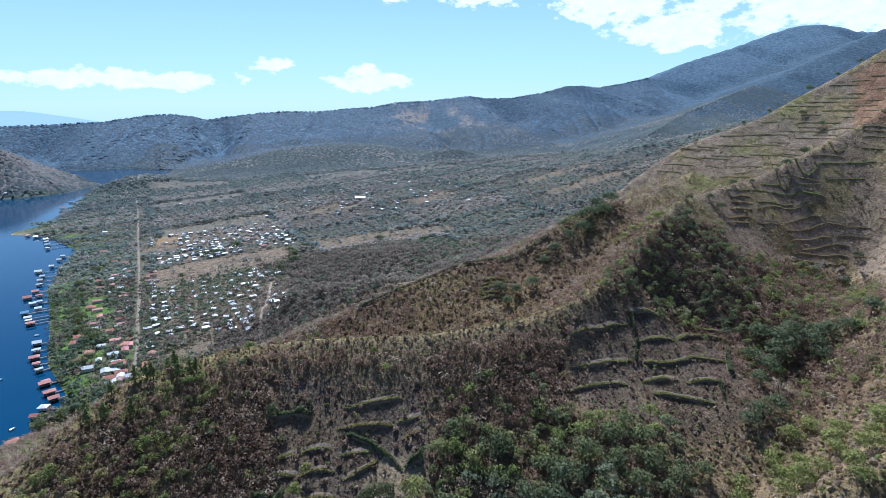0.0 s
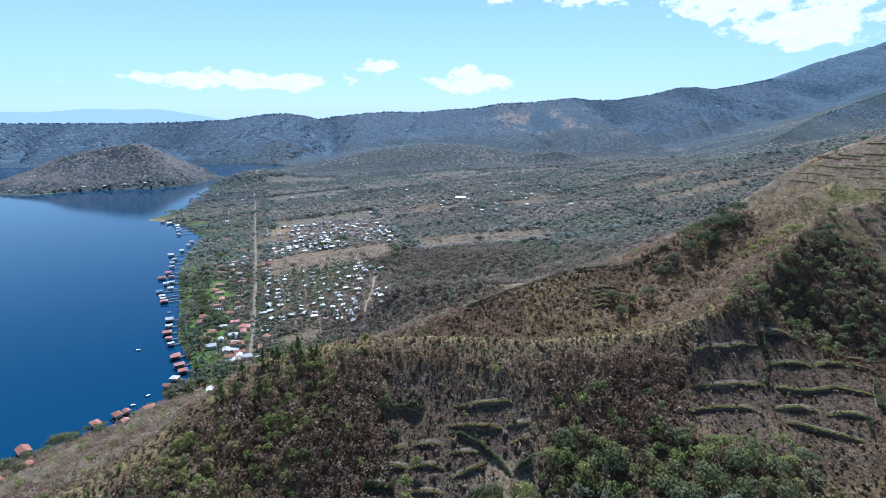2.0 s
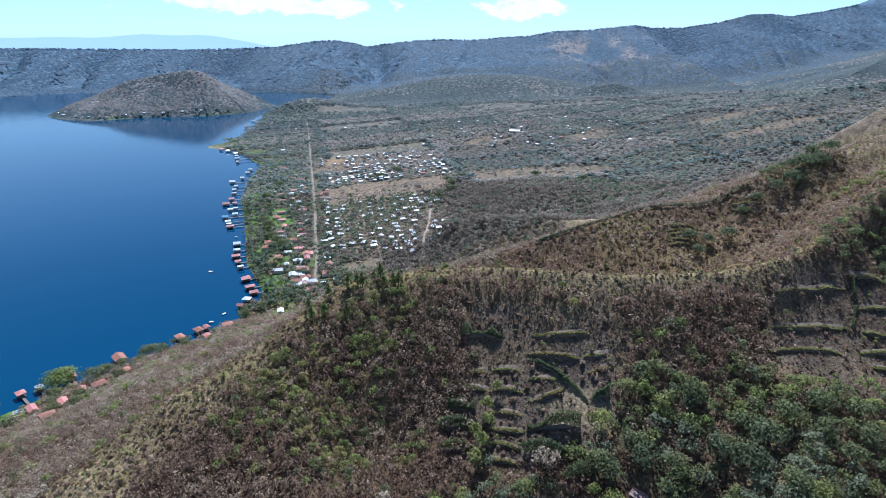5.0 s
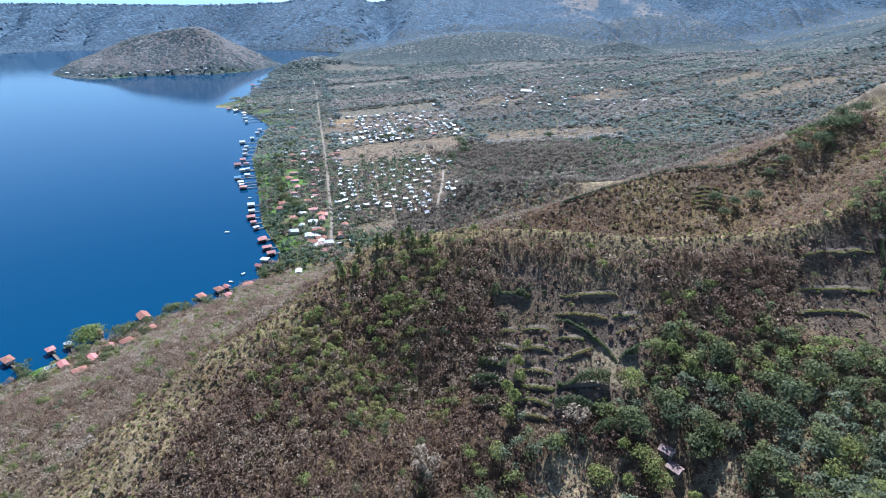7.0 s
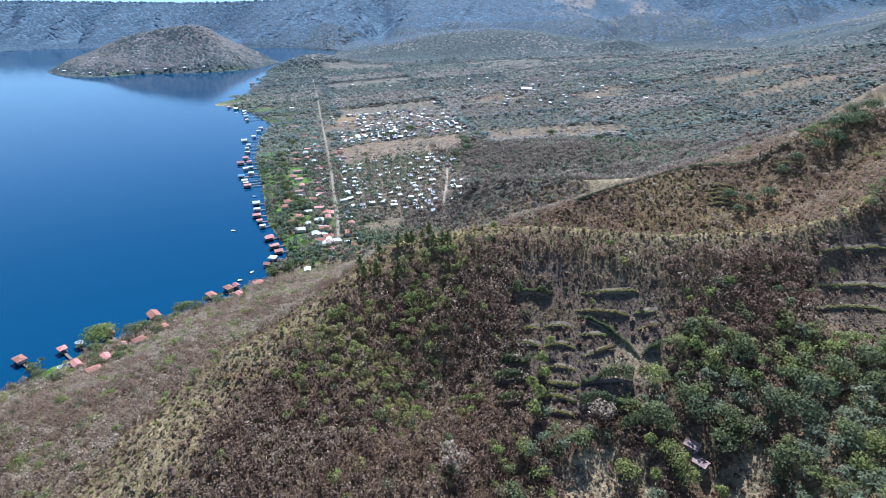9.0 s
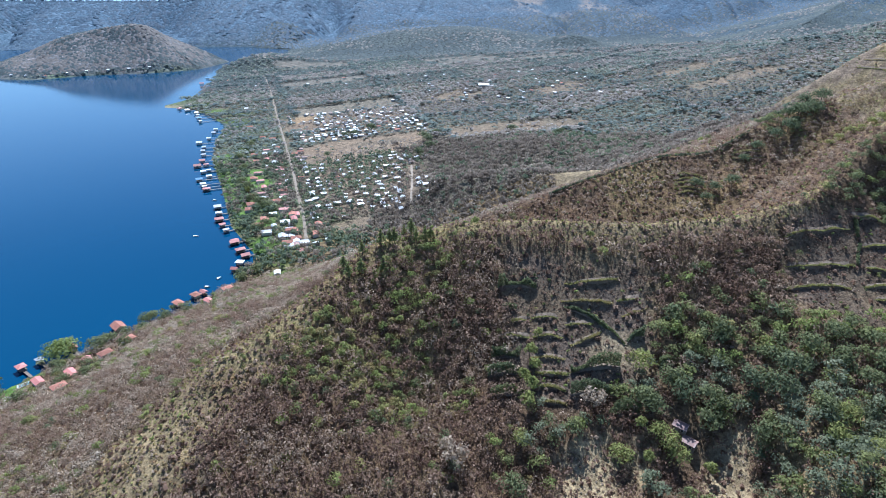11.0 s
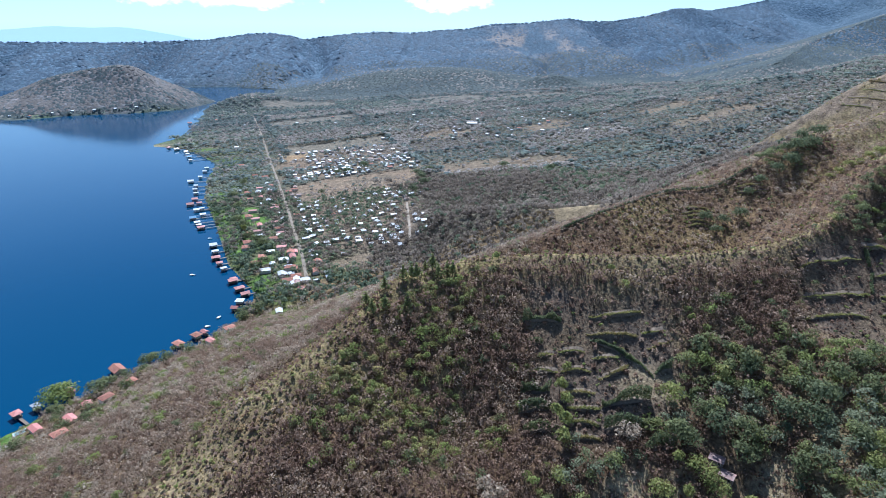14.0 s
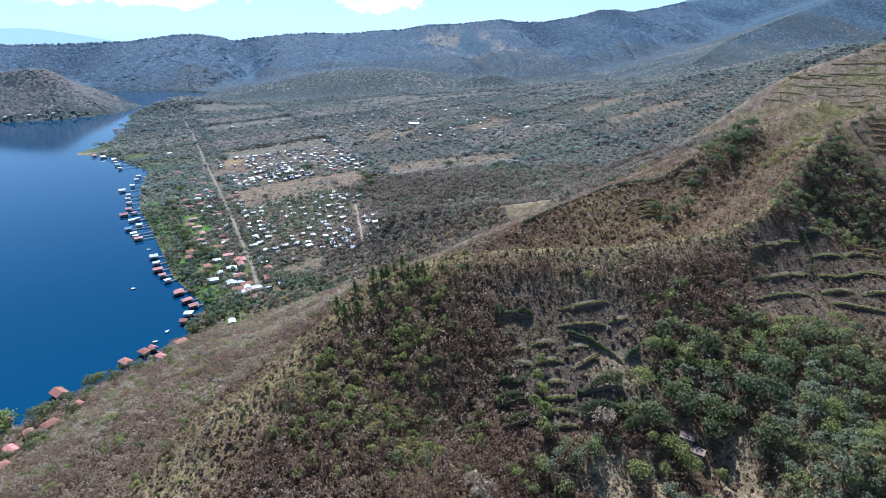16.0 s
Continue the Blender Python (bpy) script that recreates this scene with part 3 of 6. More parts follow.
def plant_stuff(name, label, shape, x, y, high, tone, crown_mat, sink=0.0, wide=1.0, lift=0.3):
    """Many plants of one shape joined into one object; tone sets the colour of each."""
    n = len(x)
    if n == 0:
        return None
    z = height(x, y) - sink
    pick, turn = rng.integers(0, len(SHAPES[shape]), n), rng.uniform(0, 6.28, n)
    chunks, facing, tones, mats = [], [], [], []
    for k, (wood, crown) in enumerate(SHAPES[shape]):
        mine = np.flatnonzero(pick == k)
        if not len(mine):
            continue
        for slot, tris in enumerate((wood, crown)):
            if not len(tris):
                continue
            c, s = np.cos(turn[mine])[:, None], np.sin(turn[mine])[:, None]
            h = high[mine][:, None]
            w = h * wide
            px = (tris[:, 0] * c - tris[:, 1] * s) * w + x[mine][:, None]
            py = (tris[:, 0] * s + tris[:, 1] * c) * w + y[mine][:, None]
            pz = tris[:, 2] * h + z[mine][:, None]
            chunks.append(np.stack([px, py, pz], -1).reshape(-1, 3))
            facing.append(np.stack([tris[:, 3] * c - tris[:, 4] * s, tris[:, 3] * s + tris[:, 4] * c, np.repeat(tris[None, :, 5], len(mine), 0)], -1).reshape(-1, 3))
            tones.append(np.repeat(tone[mine], len(tris)))
            mats.append(np.full(len(mine) * len(tris) // 3, slot))
    verts, tones, mats = np.concatenate(chunks), np.concatenate(tones), np.concatenate(mats)
    me = mesh_from(name, verts, np.arange(len(verts)).reshape(-1, 3), BARK)
    face_ways(me, unit(np.concatenate(facing) + (0, 0, lift)))
    me.materials.append(crown_mat)
    me.polygons.foreach_set("material_index", mats.astype(np.int32))
    me.attributes.new("tone", "FLOAT", "POINT").data.foreach_set("value", tones.astype(np.float32))
    return tagged(new(name, me), label, "vegetation", kind="stuff")


def spread(low_x, high_x, low_y, high_y, cell):
    """Places on a jittered grid."""
    cx, cy, r = (low_x + high_x) / 2, (low_y + high_y) / 2, math.hypot(high_x - low_x, high_y - low_y) / 2
    u, v = np.meshgrid(np.arange(-r, r, cell), np.arange(-r, r, cell))
    u, v = u.ravel() + rng.uniform(-0.6, 0.6, u.size) * cell, v.ravel() + rng.uniform(-0.6, 0.6, u.size) * cell
    ax, ay = cx + 0.84 * u - 0.5426 * v, cy + 0.5426 * u + 0.84 * v
    held = (ax > low_x) & (ax < high_x) & (ay > low_y) & (ay < high_y)
    return ax[held], ay[held]


def fan(x, y, least, most):
    """The wide sector of land ahead of the flight, between two distances."""
    d, a = np.hypot(x + 30, y + 10), np.degrees(np.arctan2(x + 30, y + 10))
    return (d >= least) & (d < most) & (a > -68) & (a < 52)


# ground plans
ROAD = [(-222, 345), (-250, 402), (-283, 462), (-310, 513), (-360, 603), (-463, 787), (-560, 962), (-650, 1118)]
LANE = [(-159, 425), (-172, 482), (-188, 545)]
BIG_FIELD = [(-346, 587), (-310, 634), (-200, 679), (-185, 613), (-234, 591), (-274, 565), (-304, 533), (-326, 556)]
OCHRE_LOT = [(-422, 765), (-388, 770), (-379, 731), (-402, 720)]
STRIP_FIELD = [(-410, 699), (-386, 720), (-350, 697), (-392, 668)]
FIELD_A = [(-250, 857), (-205, 935), (-145, 900), (-210, 845)]
FIELD_B = [(-78, 916), (-10, 980), (12, 910), (-55, 878)]
FIELD_C = [(110, 968), (230, 1030), (255, 995), (130, 938)]
FIELD_D = [(140, 872), (260, 915), (280, 882), (160, 842)]
FIELD_E = [(-185, 700), (0, 735), (0, 694), (-165, 655)]
FIELD_F = [(-205, 372), (-180, 395), (-195, 408), (-222, 385)]
FIELDS = [BIG_FIELD, STRIP_FIELD, FIELD_A, FIELD_B, FIELD_C, FIELD_D, FIELD_E, FIELD_F]
TOWN_FAR = [(-436, 749), (-347, 802), (-299, 820), (-213, 750), (-200, 684), (-260, 660), (-304, 637), (-363, 613)]
TOWN_NEAR = [(-296, 543), (-258, 571), (-216, 592), (-176, 570), (-145, 438), (-162, 418), (-210, 400), (-262, 420), (-275, 460), (-307, 513)]
BALD_KNOLL = [(-42, 418), (-15, 425), (5, 410), (6, 398), (-20, 388), (-36, 392)]
TERRACES_LEFT = [(-62, 178), (-8, 180), (-4, 150), (-10, 138), (-30, 124), (-52, 122)]
TERRACES_RIGHT = [(42, 203), (72, 214), (113, 208), (108, 163), (64, 163), (42, 172)]
CLEARINGS = [[(5, 104), (6, 118), (12, 126), (18, 129), (21, 126), (19, 118), (17, 104)], [(-35, 98), (-36, 112), (-29, 118), (-21, 120), (-18, 115), (-20, 98)],
             [(-29, 147), (-19, 155), (-6, 149), (-10, 143), (-25, 142)], [(-15, 119), (-9, 122), (-8, 110), (-14, 108)]]
PINE_STAND = [(-128, 142), (-124, 160), (-104, 178), (-84, 178), (-98, 152), (-112, 140)]
DARK_GROVE = [(56, 204), (66, 226), (100, 258), (132, 268), (142, 240), (118, 214), (90, 210)]
HOLLOW_GROVE = [(52, 278), (60, 302), (86, 308), (84, 290), (68, 272)]

VILLAS = [(-383, 565), (-397, 574), (-345, 503), (-318, 463), (-304, 435), (-309, 418), (-289, 431), (-278, 401), (-256, 402), (-272, 411),
          (-259, 385), (-247, 370), (-236, 356), (-233, 344), (-254, 392), (-222, 333), (-226, 350), (-715, 1102), (-695, 1049), (-225, 300),
          (-331, 480), (-289, 444), (-249, 358), (-410, 640), (-455, 690), (-520, 800), (-440, 720)]
random.seed(11)
for k in range(46):
    f, off = random.random() ** 1.2, random.uniform(10, 46)
    vx, vy = -240 - 118 * f - 0.88 * off, 372 + 230 * f - 0.47 * off
    if -to_polygon(np.array([vx]), np.array([vy]), SHORE)[0] > 12 and all(math.hypot(vx - a, vy - b) > 11 for a, b in VILLAS):
        VILLAS.append((round(vx), round(vy)))
LAKE_HOUSES = [(-265, 202), (-290, 166), (-268, 158), (-275, 183), (-268, 188), (-275, 172), (-240, 262), (-246, 250)]
LAWNS = [(-303, 159, 8), (-330, 478, 14), (-345, 490, 10), (-352, 512, 9), (-420, 560, 8), (-300, 172, 5), (-278, 385, 9), (-262, 352, 7), (-520, 745, 10), (-560, 790, 14), (-374, 487, 7), (-359, 465, 7),
         (-342, 457, 6), (-408, 540, 7), (-315, 461, 6), (-426, 559, 6), (-491, 676, 7), (-339, 434, 6), (-375, 542, 6), (-308, 397, 6), (-618, 819, 9)]


GULCH = [(138, 257), (176, 279), (208, 287), (215, 269), (164, 199), (144, 204), (119, 186), (113, 195), (122, 226)]
RED_PATCH = [(290, 424), (308, 424), (306, 405), (276, 356), (256, 362)]
LIME_STRIP = [(82, 267), (99, 273), (149, 328), (203, 405), (226, 419), (256, 431)]


def on_mountain(x, y):
    """The dry terraced mountainside to the east."""
    return (x > 95) & (y > 225) & (y < 470) & ((y < 345) | (height(x, y) > 92)) & ~inside(x, y, DARK_GROVE) & ~inside(x, y, HOLLOW_GROVE) & ~inside(x, y, GULCH)


def near_line(x, y, line):
    return along(x, y, [(a, b, 0) for a, b in line])[0]


def parcels(x, y):
    """Farm parcels in the valley: two random shares for each, and how near its hedgerow is (1 on it)."""
    u, v = -0.4875 * x + 0.873 * y + 24 * fbm(x, y, 160, 2, 91), 0.873 * x + 0.4875 * y + 24 * fbm(x, y, 160, 2, 92)
    u, v = u / 84, v / 165
    i, j = np.floor(u), np.floor(v)
    rim_u, rim_v = np.abs(u - i - 0.5) * 2, np.abs(v - j - 0.5) * 2
    return value_noise(i, j, 93), value_noise(i, j, 94), np.maximum(np.clip(rim_u - 0.9, 0, None) * 10, np.clip(rim_v - 0.95, 0, None) * 20)


def open_ground(x, y):
    """Where nothing tall grows: fields, roads, water."""
    bare_land = (-to_polygon(x, y, SHORE) < 2.5) & ~inside(x, y, ISLAND)
    few = rng.random(x.shape) < 0.86
    for f in FIELDS:
        bare_land |= inside(x, y, f) & (few if f is not BIG_FIELD else rng.random(x.shape) < 0.95)
    bare_land |= inside(x, y, OCHRE_LOT)
    for hx, hy in VILLAS + LAKE_HOUSES:
        bare_land |= np.hypot(x - hx, y - hy) < 6.2
    for hx, hy in ((0.6, 126.4), (2.8, 122.4), (1, 119)):
        bare_land |= np.hypot(x - hx, y - hy) < 5.5
    for hx, hy, r in LAWNS:
        bare_land |= np.hypot(x - hx, y - hy) < r
    bare_land |= (x < -632) & (y > 770) & (y < 850) & (to_polygon(x, y, SHORE) < 0)
    return bare_land | (near_line(x, y, ROAD) < 2.6) | (near_line(x, y, LANE) < 2.6)


def scatter():
    # ---- the near slopes
    x, y = spread(-330, 330, 55, 470, 2.4)
    keep = fan(x, y, 60, 370) & ~open_ground(x, y)
    x, y = x[keep], y[keep]
    d, crest, side = along(x, y, FRONT_RIDGE)
    patch, fine, pick = fbm(x, y, 38, 3, 41), fbm(x, y, 11, 2, 42), rng.random(x.size)
    second = along(x, y, SECOND_RIDGE)
    mountain = along(x, y, MOUNTAIN)
    spur = along(x, y, NEAR_SPUR)
    lakeside = (side < 0) & (x < -60) & (y < 330)
    face = (side > 0) & (x < 62) & (d < 120)
    brink = (d < 9 + 4 * fine) & (x < 45)
    rib = (d < 15 + 6 * fine) & (x < -130)
    frayed = 4 * rng.normal(size=x.size)
    terr = (to_polygon(x, y, TERRACES_LEFT) > frayed) | (to_polygon(x, y, TERRACES_RIGHT) > frayed)
    clear = np.any([inside(x, y, plan) for plan in CLEARINGS], 0)
    grove = inside(x, y, DARK_GROVE) | inside(x, y, HOLLOW_GROVE)
    knoll = inside(x, y, BALD_KNOLL)
    slope = on_mountain(x, y)
    copse = np.exp(-((x - 196) ** 2 + (y - 405) ** 2) / 500) + 0.8 * np.exp(-((x - 150) ** 2 + (y - 330) ** 2) / 700) + 0.8 * np.exp(-(near_line(x, y, LIME_STRIP) / 9) ** 2)
    behind = (side < 0) & (x >= -60) & (y < 330) & ~grove
    gulch = inside(x, y, GULCH)
    spur_top = (spur[0] < 45) & (x > 72) & (y < 175)
    valley = (face | ((spur[0] < 50) & (x > 8) & (x <= 72) & (y < 180))) & (x > -18 - 40 * patch - 20 * fine + 14 * rng.normal(size=x.size)) & (height(x, y) < 87 + 8 * patch + 3 * rng.normal(size=x.size)) & ~terr
    # how thick the growth is
    thick = np.full(x.shape, 0.8)
    thick = np.where(lakeside, 0.92, thick)
    thick = np.where(face, 0.92 + 0.2 * patch, thick)
    thick = np.where(valley, 0.56, thick)
    thick = np.where(slope, 0.075 + 0.16 * np.clip(patch - 0.1, 0, 1) + 0.35 * copse, thick)
    thick = np.where(behind, 0.62 + 0.5 * patch + 0.4 * fine, thick)
    thick = np.where(spur_top, 0.5 + 0.3 * patch, thick)
    thick = np.where(gulch, 0.5 + 0.5 * patch, thick)
    thick = np.where(brink, 0.16, thick)
    thick = np.where(rib, 0.14, thick)
    thick = np.where(terr, 0.17, thick)
    thick = np.where(grove, 0.55, thick)
    thick = np.where(clear | knoll, 0.05, thick)
    live = rng.random(x.size) < thick
    # how much of it is green
    green = np.full(x.shape, 0.25)
    green = np.where(lakeside, 0.05 + 0.12 * (fine > 0.12), green)
    green = np.where(face, 0.06 + 0.5 * np.clip(patch + fine * 0.5 - 0.1, 0, 1), green)
    green = np.where(face & (x < -80) & (y > 108), 0.5 + 0.5 * patch + 0.4 * fine, green)
    green = np.where(valley, 0.64 + 0.8 * patch + 0.4 * fine, green)
    green = np.where(inside(x, y, PINE_STAND), 0.4, green)
    green = np.where(slope, 0.75, green)
    green = np.where(gulch, 0.45 + 0.6 * fine, green)
    green = np.where(brink, 0.75, np.where(behind, 0.34, green))
    green = np.where(spur_top, 0.8, green)
    green = np.where(rib, 0.8, green)
    green = np.where(terr, 0.75, green)
    green = np.where(inside(x, y, HOLLOW_GROVE), 0.9, np.where(grove, 0.58 + patch, green))
    is_green = rng.random(x.size) < green
    small = slope | terr | behind | rib | spur_top | clear | brink
    tone_g = np.clip(0.42 + 0.35 * fine + rng.normal(0, 0.14, x.size) + 0.1 * (~valley), 0, 0.9)
    tone_g = np.where(grove, tone_g * 0.7, np.where(face & (x < -84), np.clip(tone_g + 0.12, 0, 0.9), tone_g))
    tone_g = np.where(rib | spur_top | brink, np.clip(tone_g + 0.22, 0, 1), tone_g)
    tone_g = np.where(slope, np.clip(tone_g - 0.12 + 0.4 * copse * fine, 0, 0.9), tone_g)
    tone_g = np.where(valley & (y < 142), np.clip(tone_g + 0.08, 0, 0.52), tone_g)
    tone_b = np.clip(0.4 + 0.5 * fine - 0.1 * (face & (d > 55)) + 0.14 * behind + rng.normal(0, 0.12, x.size) + 0.24 * lakeside + 0.1 * patch, 0, 1)
    h_b = rng.uniform(2.6, 4.8, x.size) * np.where(lakeside, 0.85, 1) * np.where(small, 0.7, 1) * np.where(face & (d < 45), 1.12, 1)
    h_g = rng.uniform(2.6, 5.2, x.size) * np.where(valley, 1.3, 0.85)
    a = live & ~is_green
    plant_stuff("bare_woodland", "leafless grey-brown dry-season trees covering the steep ridge", "bare", x[a], y[a], h_b[a], tone_b[a], TWIG)
    sage = live & is_green & ~small & valley & (y < 146) & (rng.random(x.size) < 0.5 + fine)
    plant_stuff("sage_woodland", "pale grey-green broadleaf trees at the foot of the ravine", "tree", x[sage], y[sage], h_g[sage], tone_g[sage], SAGE_LEAF)
    b = live & is_green & ~small & ~sage
    plant_stuff("green_woodland", "dusty green broadleaf trees on the ridge and ravine", "tree", x[b], y[b], h_g[b], tone_g[b], LEAF)
    c = live & is_green & small
    plant_stuff("hillside_shrubs", "small olive-green shrubs scattered over dry hillsides", "shrub", x[c], y[c], h_g[c] * np.where(slope, 0.3, np.where(rib | spur_top, 0.55, 0.42))[c], tone_g[c], LEAF)
    # tall dry grass along the open rib and the crest
    x, y = spread(-200, 64, 55, 235, 1.35)
    d, _, side = along(x, y, FRONT_RIDGE)
    fine = fbm(x, y, 11, 2, 42)
    keep = fan(x, y, 60, 330) & (((d < 15 + 10 * fine) & (x < -118)) | ((d < np.where(side < 0, 11, np.where((x < 0) & (x > -100), 11, 6)) + 7 * fine) & (x < 62)) | ((d < 26 + 60 * fine) & (x < -76) & (y > 108) & (rng.random(x.size) < 0.55)))
    x, y, fine = x[keep], y[keep], fine[keep]
    plant_stuff("crest_grass", "tall yellow-olive dry grass along the open crest", "dome", x, y, rng.uniform(0.35, 0.85, x.size), np.clip(0.84 + 0.25 * fine + rng.normal(0, 0.07, x.size), 0.6, 1), LEAF, lift=0.8)
    # stubble on the farm terraces, tufts on the dry spur and the mountain
    x, y = spread(-70, 125, 95, 225, 1.0)
    keep = fan(x, y, 60, 330) & (inside(x, y, TERRACES_LEFT) | inside(x, y, TERRACES_RIGHT) | np.any([inside(x, y, plan) for plan in CLEARINGS], 0)) & (rng.random(x.size) < 0.6)
    x, y = x[keep], y[keep]
    plant_stuff("stubble", "dry brown crop stubble on the ploughed terraces", "dome", x, y, rng.uniform(0.25, 0.7, x.size), np.clip(0.25 + 0.8 * fbm(x, y, 13, 2, 96) + 0.45 * np.any([inside(x, y, plan) for plan in CLEARINGS], 0) + rng.normal(0, 0.16, x.size), 0, 0.95), TWIG)
    x, y = spread(60, 345, 95, 470, 1.9)
    keep = fan(x, y, 100, 520) & (on_mountain(x, y) | ((along(x, y, NEAR_SPUR)[0] < 45) & (x > 72) & (y < 175)))
    x, y = x[keep], y[keep]
    thin = fbm(x, y, 22, 3, 97)
    keep = rng.random(x.size) < 0.62 + 0.9 * thin
    x, y, thin = x[keep], y[keep], thin[keep]
    leafy_one = np.where(np.exp(-(near_line(x, y, LIME_STRIP) / 10) ** 2) > 0.3, 0.66, 0.86)
    plant_stuff("mountain_tufts", "low olive and straw-coloured tufts on the dry slopes", "dome", x, y, rng.uniform(0.2, 0.75, x.size) * rng.choice((1, 1, 1, 1.9), x.size),
                np.clip(leafy_one + 0.3 * thin + rng.normal(0, 0.12, x.size), 0.1, 1), LEAF)
    # low dry undergrowth between the trees
    x, y = spread(-330, 330, 55, 470, 2.15)
    keep = fan(x, y, 60, 480) & ((np.hypot(x + 30, y + 10) < 360) | (on_mountain(x, y) & (rng.random(x.size) < 0.4))) & ~open_ground(x, y) & ~((inside(x, y, TERRACES_RIGHT) | inside(x, y, TERRACES_LEFT)) & (rng.random(x.size) < 0.75))
    x, y = x[keep], y[keep]
    near_face = along(x, y, FRONT_RIDGE)[0] * (along(x, y, FRONT_RIDGE)[2] > 0) * (x < 45)
    tone = np.clip(0.34 + 0.5 * fbm(x, y, 17, 3, 43) + 0.2 * on_mountain(x, y) + 0.3 * ((along(x, y, NEAR_SPUR)[0] < 40) & (x > 72)) + rng.normal(0, 0.12, x.size), 0.1, 0.9)
    plant_stuff("dry_scrub", "knee-high dry brown grass and scrub on the slopes", "dome", x, y, rng.uniform(0.6, 1.7, x.size) * np.where(on_mountain(x, y), 0.6, np.where((near_face > 8) & (near_face < 50), 1.35, 1)), tone, TWIG)

    # ---- the wooded hill and the valley floor
    x, y = spread(-560, 520, 180, 700, 4.3)
    keep = fan(x, y, 368, 660) & ~open_ground(x, y) & ~on_mountain(x, y) & ~inside(x, y, BALD_KNOLL)
    x, y = x[keep], y[keep]
    inland = -to_polygon(x, y, SHORE)
    town = inside(x, y, TOWN_FAR) | inside(x, y, TOWN_NEAR)
    patch, fine = fbm(x, y, 70, 3, 44), fbm(x, y, 22, 2, 45)
    live = rng.random(x.size) < np.where(town, 0.8, 0.95) * np.where(inland < 55, 0.8, 1)
    green = np.clip(0.28 + 0.7 * patch + 0.5 * np.clip(1 - inland / 150, 0, 1) + 0.4 * town, 0.06, 0.96)
    green = np.where((along(x, y, FOREST_HILL)[0] < 90) & (x > -190), 0.08 + 0.3 * np.clip(fine, 0, 1), green)
    is_green = rng.random(x.size) < green
    tone_g = np.clip(0.25 + 0.4 * fine + rng.normal(0, 0.14, x.size), 0, 0.85)
    tone_b = np.clip(0.42 + 0.6 * patch + 0.4 * fine + rng.normal(0, 0.1, x.size), 0, 1)
    high = rng.uniform(3.6, 7.2, x.size) * np.where(town, 0.75, 1)
    a, b = live & ~is_green, live & is_green
    plant_stuff("valley_bare_trees", "leafless grey trees of the valley floor", "bare_mid", x[a], y[a], high[a], tone_b[a], HILL_TWIG, lift=0.4)
    plant_stuff("valley_green_trees", "green trees of the valley floor and village gardens", "tree_mid", x[b], y[b], high[b], tone_g[b], GARDEN_LEAF, lift=0.4)
    x, y = spread(-1150, 1250, 350, 1500, 5.6)
    keep = fan(x, y, 655, 1480) & ~open_ground(x, y)
    x, y = x[keep], y[keep]
    inland = -to_polygon(x, y, SHORE)
    town = inside(x, y, TOWN_FAR) | inside(x, y, TOWN_NEAR)
    patch, fine = fbm(x, y, 120, 3, 46), fbm(x, y, 45, 2, 47)
    lush, old, hedge = parcels(x, y)
    live = rng.random(x.size) < np.where(town, 0.5, np.where(hedge > 0, 1, np.where(old < 0.12, 0.12, 0.98))) * np.clip((1560 - np.hypot(x, y)) / 300, 0.2, 1)
    green = np.clip(0.04 + 0.7 * lush + 0.6 * patch + 0.4 * np.clip(1 - inland / 200, 0, 1) + 0.3 * (hedge > 0), 0.08, 0.95)
    is_green = rng.random(x.size) < green
    tone_g = np.clip(0.12 + 0.5 * old + 0.35 * fine + rng.normal(0, 0.09, x.size) - 0.2 * (hedge > 0), 0, 0.9)
    tone_b = np.clip(0.22 + 0.5 * old + 0.5 * fine + rng.normal(0, 0.09, x.size), 0, 1)
    high = rng.uniform(2.6, 4.8, x.size) * np.where(hedge > 0, 1.5, 0.75 + 0.4 * old)
    a, b = live & ~is_green, live & is_green
    plant_stuff("plain_bare_trees", "grey leafless woods on the far valley floor", "tree_far", x[a], y[a], high[a], tone_b[a], HAZED_TWIG, 0.6, 1.75, 1.0)
    plant_stuff("plain_green_trees", "green woods on the far valley floor, paled by painted haze", "tree_far", x[b], y[b], high[b], tone_g[b], HAZED_VALLEY_LEAF, 0.6, 1.75, 1.0)
    x, y = spread(-1000, 2100, 1000, 2900, 8.6)
    keep = fan(x, y, 1440, 2900) & (-to_polygon(x, y, SHORE) > 5) & (along(x, y, RIM)[0] > 300)
    x, y = x[keep], y[keep]
    patch, fine = fbm(x, y, 160, 3, 50), fbm(x, y, 60, 2, 51)
    lush, old, hedge = parcels(x * 0.7, y * 0.7)
    live = rng.random(x.size) < np.clip(0.95 + 0.6 * np.minimum(patch, 0) - 0.3 * (old < 0.08), 0, 1)
    grey = rng.random(x.size) < np.clip(0.3 - 0.6 * patch - 0.3 * lush, 0.02, 0.6)
    tone, high = np.clip(0.22 + 0.5 * old + 0.4 * fine + rng.normal(0, 0.1, x.size) - 0.3 * np.exp(-((x + 380) / 330) ** 2 - ((y - 1760) / 230) ** 2), 0, 1), rng.uniform(3.5, 5.5, x.size)
    a, b = live & grey, live & ~grey
    canopy_stuff("foothill_bare_trees", "grey leafless woods below the crater rim", x[a], y[a], high[a], 0.5 * tone[a], HAZED_TWIG, 1.9)
    canopy_stuff("foothill_green_trees", "green woods below the crater rim, blued by painted haze", x[b], y[b], high[b], tone[b], HAZED_FOOT_LEAF, 1.9)
    # ---- saplings and bushes in rows across the ploughed field
    k, row = np.meshgrid(np.linspace(0, 1, 34), np.arange(5))
